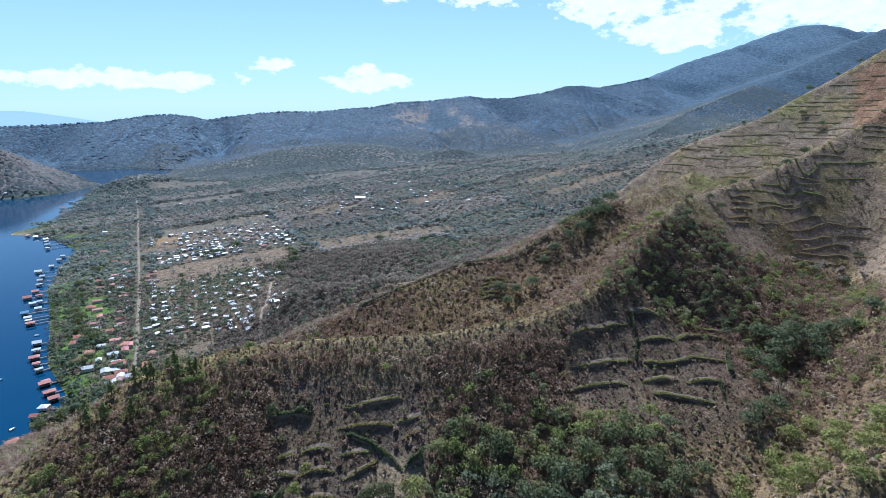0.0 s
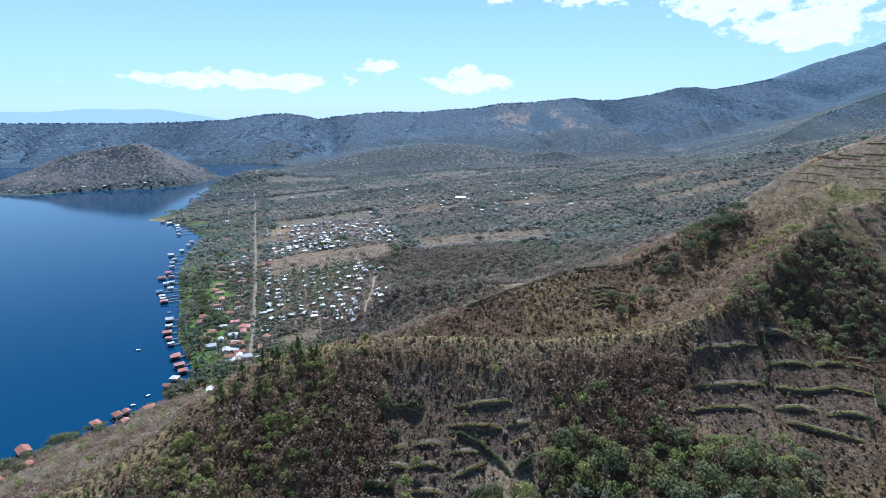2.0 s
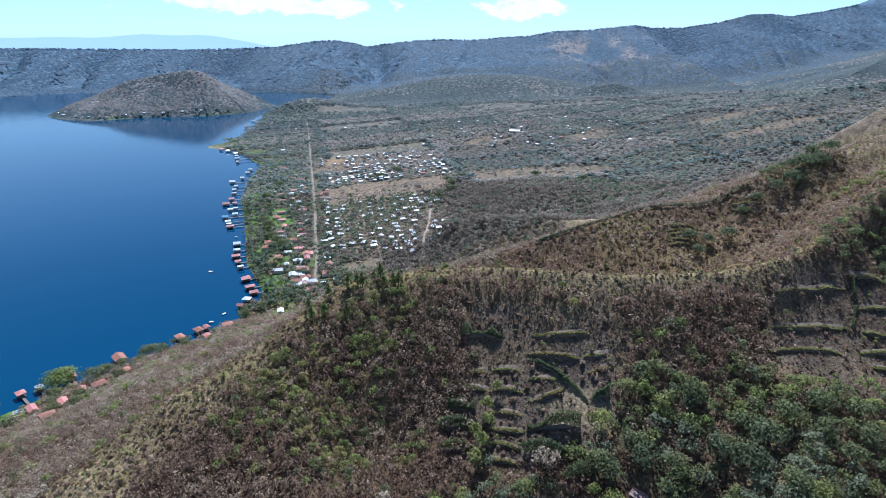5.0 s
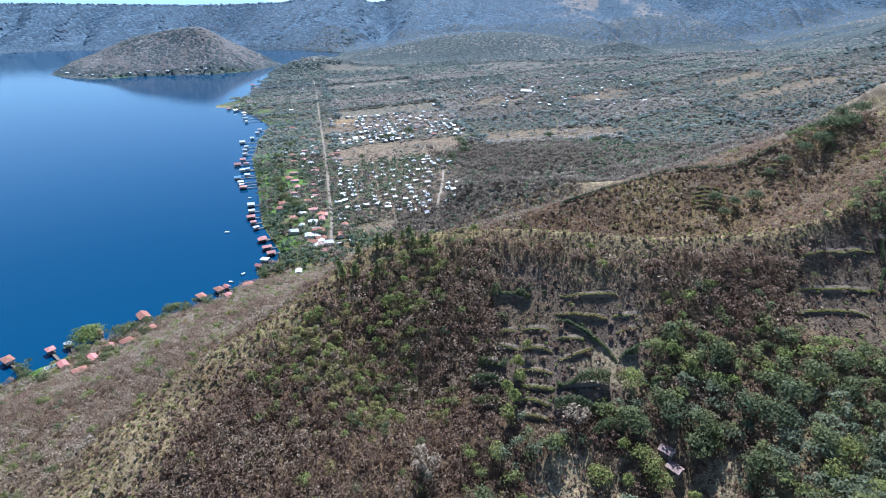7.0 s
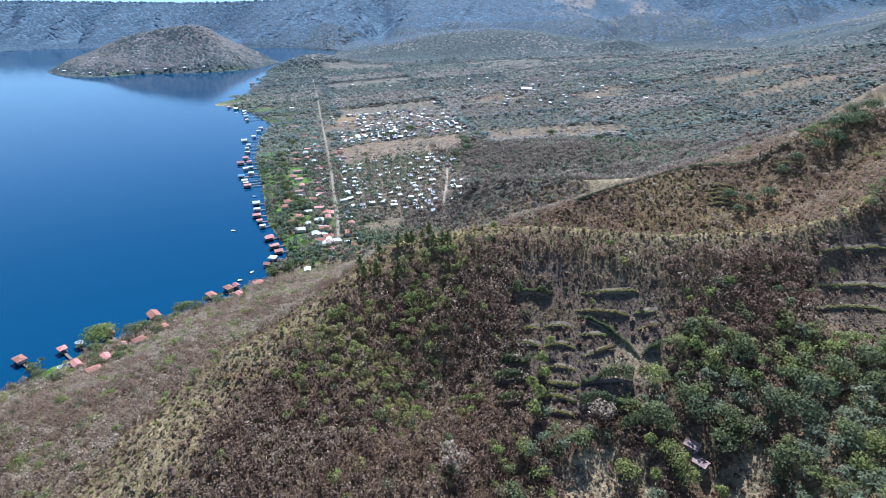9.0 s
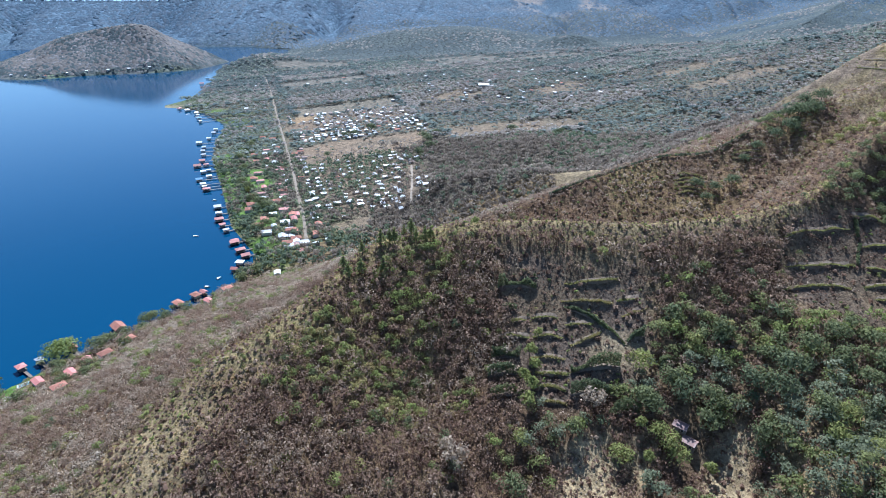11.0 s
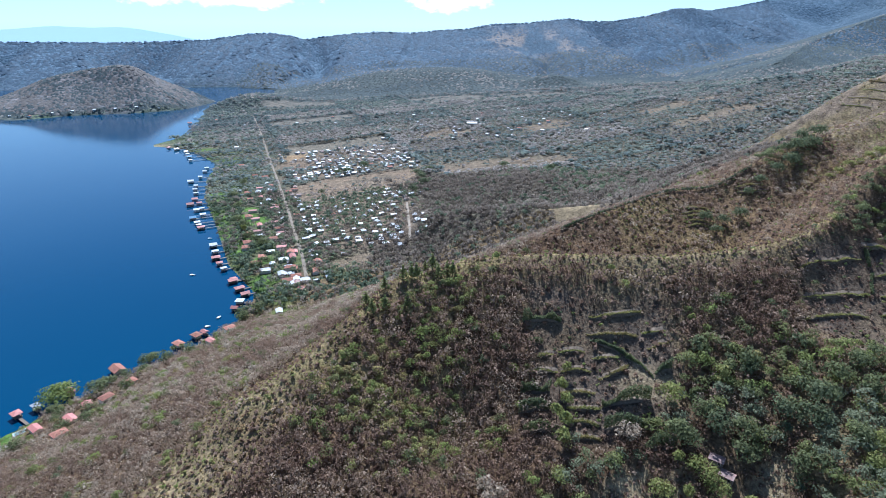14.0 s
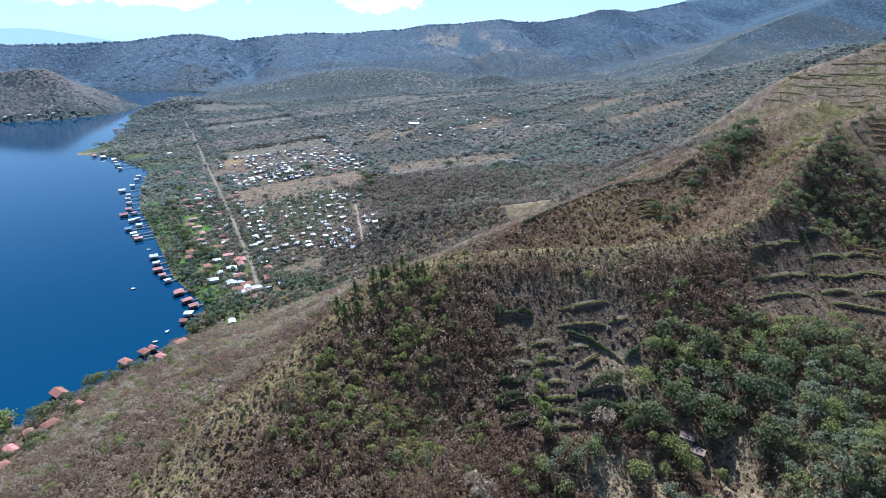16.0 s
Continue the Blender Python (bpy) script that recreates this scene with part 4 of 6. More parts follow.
    x = -330 + 130 * k.ravel() + 11 * row.ravel() + rng.normal(0, 1.5, k.size)
    y = 565 + 85 * k.ravel() - 4 * row.ravel() + rng.normal(0, 1.5, k.size)
    keep = inside(x, y, BIG_FIELD) & (rng.random(x.size) < 0.6)
    x, y = x[keep], y[keep]
    plant_stuff("field_saplings", "small bare saplings standing in rows on the ploughed field", "tree_mid", x, y, rng.uniform(1.8, 3.6, x.size), rng.uniform(0.3, 0.8, x.size), HAZED_TWIG)
    # ---- trees along the crest of the crater rim and on the island
    x, y = spread(-2600, 1900, 850, 3500, 9.5)
    crest_way = along(x, y, RIM)[0]
    isle = to_polygon(x, y, ISLAND)
    keep = fan(x, y, 1000, 3700) & (x < 1150) & ((crest_way < 16) | ((crest_way < 560) & (rng.random(x.size) < 0.55 - 0.45 * np.exp(-(((x + 60) / 200) ** 2 + ((y - 2270) / 130) ** 2))) & (-to_polygon(x, y, SHORE) > 4))) & (isle < 0)
    x, y = x[keep], y[keep]
    high = rng.uniform(4.5, 7.5, x.size)
    tone = np.clip(0.45 + 0.7 * fbm(x, y, 240, 3, 55) + rng.normal(0, 0.1, x.size), 0, 1)
    canopy_stuff("rim_forest", "dense green forest on the crater rim, blued by painted haze", x, y, high, tone, HAZED_RIM_LEAF, 2.0)
    x, y = spread(-1420, -840, 960, 1480, 6.2)
    isle = to_polygon(x, y, ISLAND)
    keep = fan(x, y, 1000, 1900) & (isle > 4)
    x, y, isle = x[keep], y[keep], isle[keep]
    dry = rng.random(x.size) < np.clip(0.66 + 0.9 * fbm(x, y, 90, 3, 57) - 0.7 * np.exp(-isle / 25), 0.05, 0.95)
    high, tone = rng.uniform(3.0, 4.6, x.size), np.clip(0.3 + 0.5 * fbm(x, y, 70, 2, 58) + rng.normal(0, 0.08, x.size), 0, 1)
    canopy_stuff("island_bare_woods", "greyish dry leafless woods on the island", x[dry], y[dry], high[dry], tone[dry] * 0.35, HAZED_TWIG, 1.9)
    canopy_stuff("island_green_woods", "green woods on the island, greyed by painted haze", x[~dry], y[~dry], high[~dry], tone[~dry], HAZED_FOOT_LEAF, 1.9)

# ---- ground and water ----


def land_cover(x, y, z):
    """The colour of the bare ground: leaf litter, dry grass, green shore, ploughed fields, forest floor, haze-blue far
    woods.
    """
    litter, dry, soil = np.array((0.13, 0.088, 0.056)), np.array((0.36, 0.29, 0.17)), np.array((0.23, 0.17, 0.125))
    # forest is the far wooded ground, its blue a painted distance haze
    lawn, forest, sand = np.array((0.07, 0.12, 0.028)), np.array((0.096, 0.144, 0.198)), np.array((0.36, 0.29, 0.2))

    def lay(c, k, colour):
        return c * (1 - k[..., None]) + np.asarray(colour) * k[..., None]

    patch, fine = fbm(x, y, 60, 4, 21), fbm(x, y, 16, 3, 22)
    far = np.hypot(x, y)
    c = lay(np.ones(x.shape + (3,)) * litter, np.clip(0.25 + 0.7 * patch, 0, 0.8), dry * 0.7)
    c = lay(c, np.clip((y - 330) / 80, 0, 1) * (far > 420) * 0.75, (0.12, 0.12, 0.1))
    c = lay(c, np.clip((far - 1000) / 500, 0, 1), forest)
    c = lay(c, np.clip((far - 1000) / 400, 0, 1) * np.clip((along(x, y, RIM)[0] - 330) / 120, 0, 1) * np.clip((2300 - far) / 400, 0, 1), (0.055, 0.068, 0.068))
    # beyond 1900 m the ground takes more of the painted haze blue
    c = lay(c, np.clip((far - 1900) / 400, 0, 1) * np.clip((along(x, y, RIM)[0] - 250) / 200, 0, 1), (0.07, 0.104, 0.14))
    d, crest, side = along(x, y, FRONT_RIDGE)
    c = lay(c, np.clip(1 - d / 9 + fine, 0, 1) * (x < 60) * np.clip(0.05 + 1.5 * patch + 1.5 * fine, 0, 0.8), dry * 0.62)
    c = lay(c, np.clip(1.2 - d / 22 + 1.2 * fine, 0, 1) * (x < -128) * 0.7, dry * 0.75)
    shoulder = (side > 0) & (x < -70) & (y > 105)
    c = lay(c, shoulder * np.clip(1.3 - d / 42 + 1.2 * fine, 0, 1) * np.clip(0.6 + 1.4 * fine, 0.15, 0.9), dry * (0.72, 0.74, 0.62))
    c = lay(c, (side < 0) * (x > -115) * (x < 64) * np.clip(1.5 - d / 9 + fine, 0, 1) * 0.85, dry * (0.85, 0.82, 0.7))
    hill = on_mountain(x, y)
    c = lay(c, hill * np.clip(0.85 + 0.4 * patch, 0, 1), (0.255, 0.195, 0.145))
    c = lay(c, hill * np.clip(fine * 1.8 + 0.1, 0, 0.8), dry * (0.68, 0.68, 0.56))
    c = lay(c, hill * np.clip(0.4 + to_polygon(x, y, RED_PATCH) / 4, 0, 1), (0.25, 0.15, 0.095))
    c = lay(c, np.exp(-(near_line(x, y, LIME_STRIP) / 9) ** 2) * np.clip(0.5 + 2 * fine, 0, 0.85), (0.2, 0.195, 0.075))
    back = (side < 0) & (x > -70) & (x <= 100) & (y < 300) & (d > 5)
    c = lay(c, back * np.clip(0.75 + 0.9 * fine, 0.2, 1), soil * (0.62, 0.54, 0.46))
    c = lay(c, back * np.clip(0.1 + 2.0 * fbm(x, y, 30, 3, 27), 0, 0.8), (0.2, 0.15, 0.072))
    c = lay(c, np.clip(1 - along(x, y, NEAR_SPUR)[0] / 45, 0, 1) * (x > 25) * 0.85, dry * (0.72, 0.68, 0.64))
    for plan in (TERRACES_LEFT, TERRACES_RIGHT):
        c = lay(c, np.clip(to_polygon(x, y, plan) / 4, 0, 1) * np.clip(0.75 + fine, 0, 1), (0.115, 0.09, 0.072))
    for plan in CLEARINGS + [BALD_KNOLL]:
        c = lay(c, np.clip(0.5 + to_polygon(x, y, plan) / 3, 0, 1) * 0.88, dry * ((0.72, 0.72, 0.8) if plan in (BALD_KNOLL, CLEARINGS[2]) else (0.95, 0.95, 1.0)))
    inland = -to_polygon(x, y, SHORE)
    garden = np.clip(1 - inland / 110, 0, 1) * (inland > 0) * (y > 235) * (y < 960)
    c = lay(c, garden * np.clip(0.35 + 2.2 * fine, 0, 1), lawn * 1.1)
    for lx, ly, r in LAWNS:
        c = lay(c, np.clip((r - np.hypot(x - lx, y - ly)) / 2 + 0.5, 0, 1), lawn * 1.5)
    lush, old, hedge = parcels(x, y)
    c = lay(c, (old < 0.12) * (far > 640) * (far < 1480) * (inland > 60) * 0.6, np.array((0.21, 0.185, 0.15)))
    for plan in FIELDS:
        worn = 1.0 if plan is BIG_FIELD else 0.75
        c = lay(c, np.clip(0.5 + to_polygon(x, y, plan) / 6, 0, 1) * worn * np.clip(0.9 + 1.2 * fine, 0.3, 1), np.array((0.225, 0.172, 0.125)) * (0.8 + 0.2 * worn))
    c = lay(c, np.clip(0.5 + to_polygon(x, y, OCHRE_LOT) / 4, 0, 1), sand * (1.15, 1.0, 0.75))
    for plan in (TOWN_FAR, TOWN_NEAR):
        c = lay(c, np.clip(0.3 + to_polygon(x, y, plan) / 20, 0, 1) * 0.6, soil * 0.9)
    c = lay(c, np.clip(1 - np.abs(inland - 1) / 3.0, 0, 1) * (y > 740) * (y < 860), sand * 1.2)
    cliff = np.exp(-(((x + 60) / 230) ** 2 + ((y - 2270) / 150) ** 2)) * np.clip(0.3 + 2.2 * fbm(x, y, 60, 3, 25), 0, 1)
    c = lay(c, np.clip(cliff, 0, 0.9), (0.3, 0.26, 0.235))
    isle = to_polygon(x, y, ISLAND)
    c = lay(c, np.clip(isle / 10, 0, 1), (0.165, 0.162, 0.165))
    return lay(c, np.clip(1 - np.abs(isle - 4) / 14, 0, 1) * np.clip(0.5 + 2 * fine, 0, 1), (0.12, 0.16, 0.09))


def closed_wood(x, y):
    """Where far woodland closes over the ground."""
    k = np.clip((np.hypot(x, y) - 1150) / 350, 0, 1) * (1 - 0.85 * np.exp(-(((x + 60) / 230) ** 2 + ((y - 2270) / 150) ** 2)))
    return np.where(to_polygon(x, y, ISLAND) > 3, 1.0, k)


xs, ys = steps(-330, 330, 3.0, 1.08, -4900, 4900, 32), steps(60, 470, 3.0, 1.045, -600, 4950, 26)
gx, gy = np.meshgrid(xs, ys)
gz = height(gx, gy)
index = np.arange(gx.size).reshape(gx.shape)
quads = np.stack([index[:-1, :-1], index[:-1, 1:], index[1:, 1:], index[1:, :-1]], -1).reshape(-1, 4)
ground_mesh = mesh_from("ground", np.stack([gx, gy, gz], -1).reshape(-1, 3), quads, GROUND)
cover = ground_mesh.color_attributes.new("cover", "FLOAT_COLOR", "POINT")
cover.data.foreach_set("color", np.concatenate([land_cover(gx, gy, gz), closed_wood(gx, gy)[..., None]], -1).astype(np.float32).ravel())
ground = tagged(new("ground", ground_mesh), "dry brown hillsides and valley floor around the lake", "ground", kind="structure")

lake_mesh = mesh_from("water", [(-4800, -600, 0), (-150, -600, 0), (-150, 1800, 0), (-4800, 1800, 0)], [(0, 1, 2, 3)], WATER)
lake = tagged(new("water", lake_mesh), "calm deep blue lake water with fine ripples", "lake", kind="structure")

scatter()

# ---- things: helpers ----


def part(name, bm, mat, parent, label=""):
    """Links a bmesh as one mesh object under a thing or a part."""
    me = bpy.data.meshes.new(name)
    bm.to_mesh(me)
    bm.free()
    me.materials.append(mat)
    ob = new(name, me)
    ob.parent = parent
    return tagged(ob, label)


def mesh_part(name, me, parent, label="", m=None):
    """The same for a mesh that is made already (alike pieces share it)."""
    ob = new(name, me)
    ob.parent = parent
    if m is not None:
        ob.matrix_basis = m
    return tagged(ob, label)


def box_into(bm, x, y, z, w, d, h, bevel=0.0):
    """A box on z, centred in x and y."""
    made = bmesh.ops.create_cube(bm, size=1)["verts"]
    bmesh.ops.scale(bm, vec=(w, d, h), verts=made)
    bmesh.ops.translate(bm, vec=(x, y, z + h / 2), verts=made)
    if bevel:
        bmesh.ops.bevel(bm, geom=list({e for v in made for e in v.link_edges}), offset=bevel, segments=1, affect="EDGES")
    return made


def thing(name, label, category, group="", at=(0, 0, 0), turn_by=0.0):
    ob = new(name)
    ob.empty_display_size = 0.5
    ob.matrix_basis = pose(*at, 0, 0, math.degrees(turn_by))
    return tagged(ob, label, category, group)


def ground_at(x, y):
    return float(height(np.array([x]), np.array([y]))[0])


def slope_at(x, y):
    h = height(np.array([x + 1.5, x - 1.5, x, x]), np.array([y, y, y + 1.5, y - 1.5]))
    return (h[0] - h[1]) / 3, (h[2] - h[3]) / 3


# ---- farm terraces: an earth bank along the contour with a fringe of grass or a hedge on its lip ----


def contour(x, y, before, after, step=1.6):
    """Walks along the contour from a place, both ways."""
    runs = []
    for sign, length in ((-1, before), (1, after)):
        px, py, run = x, y, []
        for _ in range(int(length / step)):
            gx_, gy_ = slope_at(px, py)
            g = math.hypot(gx_, gy_) or 1
            px, py = px + sign * step * gy_ / g, py - sign * step * gx_ / g
            run.append((px, py))
        runs.append(run)
    return runs[0][::-1] + [(x, y)] + runs[1]


def bend(ax, ay, mx, my, bx, by, step=1.6):
    """Points from one end of a terrace through its middle to the other end."""
    n = max(4, int(math.hypot(bx - ax, by - ay) / step))
    cx, cy = 2 * mx - (ax + bx) / 2, 2 * my - (ay + by) / 2
    return [((1 - k) ** 2 * ax + 2 * k * (1 - k) * cx + k * k * bx, (1 - k) ** 2 * ay + 2 * k * (1 - k) * cy + k * k * by) for k in (i / n for i in range(n + 1))]


def straight(ax, ay, bx, by):
    return bend(ax, ay, (ax + bx) / 2, (ay + by) / 2 + rng.normal(0, 0.3), bx, by)


def terrace(line, bank, hedge, tone, label, group, per=30):
    length = math.dist(line[0], line[-1])
    broad = math.sqrt(30 / per)
    at = np.array(line)
    wob = 0.5 * fbm(at[:, 0], at[:, 1], 7, 2, 61)
    gzx, gzy = np.array([slope_at(px, py) for px, py in line]).T
    g = np.maximum(np.hypot(gzx, gzy), 0.05)
    ux, uy = gzx / g, gzy / g
    at = at + np.stack([ux, uy], 1) * wob[:, None]
    z = height(at[:, 0], at[:, 1])
    ends = np.clip(np.minimum(np.arange(len(at)), np.arange(len(at))[::-1]) / 3, 0.1, 1)
    lip = z + 1.35 * bank * ends * (0.85 + 0.3 * rng.random(len(at)))
    back = np.stack([at[:, 0] + ux * 2.0, at[:, 1] + uy * 2.0, height(at[:, 0] + ux * 2.0, at[:, 1] + uy * 2.0) - 0.1], 1)
    edge = np.stack([at[:, 0], at[:, 1], lip], 1)
    foot = np.stack([at[:, 0] - ux * 0.45, at[:, 1] - uy * 0.45, height(at[:, 0] - ux * 0.45, at[:, 1] - uy * 0.45) - 0.4], 1)
    rows, n = np.stack([back, edge, foot]), len(at)
    centre = edge.mean(0)
    idx = np.arange(3 * n).reshape(3, n)
    quads = np.concatenate([np.stack([idx[r, :-1], idx[r, 1:], idx[r + 1, 1:], idx[r + 1, :-1]], -1) for r in range(2)])[:, ::-1]
    top = thing("terrace", label, "terrace", group, centre)
    mesh_part("bank", mesh_from("bank", rows.reshape(-1, 3) - centre, quads, EARTH, False), top, "brown earth bank")
    count = int(length * per * (2.6 if hedge >= 0.9 else 1))
    k = rng.uniform(0, n - 1.001, count)
    i, f = k.astype(int), (k - k.astype(int))[:, None]
    base = edge[i] * (1 - f) + edge[i + 1] * f - centre
    gappy = np.clip(0.7 + 2.2 * fbm(base[:, 0] + centre[0], base[:, 1] + centre[1], 6, 2, 62), 0.15, 1.3)
    base += np.stack([ux[i], uy[i], ux[i] * 0], 1) * rng.uniform(-0.2, 0.4 if hedge < 0.9 else 1.1, (count, 1))
    up = hedge * gappy * rng.uniform(0.1, 1.35, count)
    if hedge < 0.9:
        tip = base + np.stack([rng.normal(0, 0.5, count), rng.normal(0, 0.5, count), up], 1)
        tris = blades(base - (0, 0, 0.1), tip, np.full(count, 0.28 * broad))[:, :3]
    else:
        c = base + np.stack([np.zeros(count), np.zeros(count), up], 1)
        s = broad * rng.uniform(0.3, 0.62, (count, 1))
        a, b = unit(rng.normal(size=(count, 3))), unit(rng.normal(size=(count, 3)))
        tris = np.stack([c + a * s, c - 0.5 * a * s + 0.8 * b * s, c - 0.5 * a * s - 0.8 * b * s], 1).reshape(-1, 3)
    me = mesh_from("fringe", tris, np.arange(len(tris)).reshape(-1, 3), LEAF, False)
    me.attributes.new("tone", "FLOAT", "POINT").data.foreach_set("value", np.full(len(tris), tone, np.float32))
    mesh_part("hedge" if hedge >= 0.9 else "grass_fringe", me, top, "clipped green hedge" if hedge >= 0.9 else "yellowish grass fringe")["kind"] = "stuff"


G, H = "terraces of the front ridge", "terraces of the mountain slope"
FACE_STEPS = [(-36.4, 168.1, -25.7, 169.7, -17.2, 171.6), (-37.4, 161.6, -26.8, 162.6, -19.6, 163.3), (-17.8, 164.2, -13.8, 164.9, -10.1, 166),
              (-35.3, 153.9, -30.6, 154.7, -26, 155.7), (-33.7, 147.1, -28.1, 149.7, -23.3, 152.8), (-59.1, 145.8, -53.4, 146.6, -47.6, 147),
              (-46.7, 147.3, -41.1, 148.5, -36.5, 149), (-46.4, 140.3, -41.8, 141.1, -35.4, 141.4), (-44.6, 135.6, -39.1, 135.5, -33.8, 136.6),
              (-43.7, 130.7, -39.3, 131.2, -34.8, 130.9), (-43.7, 125.6, -39.4, 126.2, -34.3, 126.7), (-47.3, 153.9, -43.2, 154.7, -38.4, 155.5),
              (-54.8, 151.5, -51.5, 152.2, -47.9, 152.9), (-16.1, 159.2, -12.5, 160.6, -8.1, 162.8)]
FACE_HEDGES = [(-33, 137.4, -25.3, 140.3, -17.2, 142.2), (-33, 130, -27, 131.4, -21.1, 132.1), (-21.6, 132.1, -18.6, 132.8, -15.2, 133.6),
               (-21.3, 124.9, -16.5, 126.3, -11.6, 127.1), (-14.6, 150.7, -12, 152.2, -9, 153.2), (-4.5, 143.7, -2, 144.7, 1.4, 145.5),
               (-59.9, 139.2, -55.7, 139.7, -50.1, 140.2), (-60.2, 132.5, -55.4, 133.9, -49.9, 134.4), (-58.3, 126.1, -52.9, 126.4, -48, 127.2),
               (-60.4, 161.8, -53.8, 163.4, -46.7, 163.7), (-36.1, 159.6, -29.7, 158.5, -24.2, 156.2), (-24.1, 155.6, -19.2, 153, -15.4, 150),
               (-58.2, 155.1, -56.3, 155.5, -52.9, 155.9), (-12.6, 132.1, -9.3, 133.2, -5.2, 134.2)]
PLOUGHED_STEPS = [(70.3, 208.7, 76.2, 209.6, 84.4, 213), (44, 196, 54.7, 199.2, 68.6, 203.7), (72.6, 198.6, 79.2, 200.1, 86.7, 201.3),
                  (87.9, 202.6, 101.2, 210, 115.8, 212.2), (43.4, 187.9, 54.7, 188.2, 66.9, 190.9), (72.1, 190.6, 83.6, 190.5, 105.4, 196.1),
                  (69.3, 183.1, 75.3, 183.8, 82.4, 183.9), (84.7, 182.7, 91, 182.6, 96.4, 181.3), (71.8, 179, 80, 176.9, 92, 173.6),
                  (40.5, 178.4, 50.9, 180.2, 63.1, 180.6), (106.4, 220.4, 112.4, 220.5, 118.4, 219.8), (103.4, 215.3, 109.9, 216.8, 116.6, 216.2)]
PLOUGHED_HEDGES = [(71.9, 199.1, 68.8, 190.6), (110.4, 205.5, 102.7, 187.3), (95.4, 180.3, 95, 173.6), (71.4, 208, 71.1, 201.3)]
for n, ends in enumerate(FACE_STEPS):
    terrace(bend(*ends), 0.85, 0.6, (0.8, 0.86, 0.76)[n % 3], "earth terrace on the steep ridge with overgrown yellowish lip", G, 40)
for n, ends in enumerate(FACE_HEDGES):
    terrace(bend(*ends), 0.8 if n < 10 else 0.5, (3.0, 2.7, 2.2)[n % 3] if n < 10 else 1.1, (0.34, 0.26, 0.4)[n % 3], "earth terrace on the steep ridge edged with a dark hedge", G, 50)
for ends in PLOUGHED_STEPS:
    terrace(bend(*ends), 0.75, 0.42, 0.78, "ploughed brown farm terrace edged with light green grass", G, 46)
for ends in PLOUGHED_HEDGES:
    terrace(straight(*ends), 0.3, 1.5, 0.3, "dark hedge between ploughed farm terraces", G, 46)
for ends in [(12, 254, 29, 256), (13, 251, 28, 253), (13, 249, 27, 250), (13, 246, 25, 246), (14, 243, 24, 243), (42, 271, 53, 268), (42, 268, 54, 264)]:
    terrace(straight(*ends), 0.7, 0.7, 0.85, "narrow dry terrace on the second ridge", "terraces of the second ridge", 20)
RIGHT_FIELD = [(154.8, 304.1, 162.8, 307.9, 170.7, 312.1), (171.2, 311.8, 196.7, 322.1, 215.9, 321.5), (164.2, 296.3, 188.4, 311.8, 208.3, 318.8),
               (208.6, 382.6, 191.9, 330.5, 200.1, 330.2), (176.4, 319.1, 183.9, 322.8, 191.6, 325.9), (203.7, 331, 209.9, 329.8, 216, 328.8),
               (198.7, 327, 207, 327.1, 215.5, 327.7), (221, 389.9, 206.8, 338.2, 220.5, 338.5), (217.1, 342.2, 226.3, 342.3, 235.3, 341.6),
               (245.4, 385.7, 232.1, 348.6, 243, 349.7), (220.5, 338.5, 236.7, 337.8, 253.2, 337.8), (161, 288.9, 168.2, 291, 177.2, 295),
               (166.7, 301.9, 180.4, 309.6, 194.3, 316.8), (219.8, 330, 229.4, 329.6, 241.9, 328.8), (198.4, 393, 204.8, 390.5, 209.5, 388.2)]
HIGH_FIELD = [(257.3, 360.4, 263.9, 359.9, 269.6, 357.6), (253.6, 353.5, 260.4, 353.5, 266.9, 352.4), (250, 347, 255.7, 345.3, 261.8, 343.8),
              (256.5, 357.7, 262.4, 357.1, 268.4, 355.2), (244.3, 412.9, 250.6, 409.2, 256.1, 403.4), (177.3, 438.2, 182.5, 432.7, 187.4, 425.7),
              (172.1, 433.2, 179.3, 425.4, 185.2, 417.3), (164.1, 434.7, 172.4, 422.9, 180.2, 414.1), (159.4, 432.1, 165, 424.1, 171, 414.7),
              (249.9, 394.5, 257.5, 392.2, 262.3, 385.5)]
STACK = [(148.1, 294.3, 154.9, 296.9, 162.5, 299.7), (145.8, 288.7, 153.2, 292.7, 160.7, 295.5), (141.5, 280, 149.9, 286.4, 157.3, 290.4),
         (138.9, 275.3, 147, 281.2, 155.2, 286.4), (150.5, 298.6, 156.9, 301.4, 163.7, 304)]
LOW_FIELD = [(179, 293.2, 203.5, 308, 222, 307.6), (222, 307.6, 227.6, 306.7, 232.5, 304.9), (188.2, 290.9, 206, 299.8, 218.8, 299.6),
             (181, 290.3, 198.7, 301.4, 210.9, 303.5), (179.5, 283.7, 200, 294.3, 216, 295.2), (218.9, 295.1, 223.8, 293.4, 225.6, 287.8),
             (182.2, 299.6, 198.4, 311.1, 208.6, 312.4), (214.4, 304.4, 223, 303.3, 230.2, 300.4), (175, 277.9, 193.2, 287.7, 211.7, 292.4)]
for n, ends in enumerate(RIGHT_FIELD):
    terrace(bend(*ends), 0.14, (0.35, 0.55)[n % 3 == 1], (0.8, 0.62, 0.85)[n % 3], "long contour terrace on the brown mountain slope", H, 20)
for n, ends in enumerate(HIGH_FIELD):
    terrace(bend(*ends), 0.14, 0.4, (0.75, 0.9)[n % 2], "short contour terrace on the upper mountain slope", H, 16)
for ends in STACK:
    terrace(bend(*ends), 0.35, 0.6, 0.97, "short stepped terrace of orange-brown grass on the slope", H, 20)
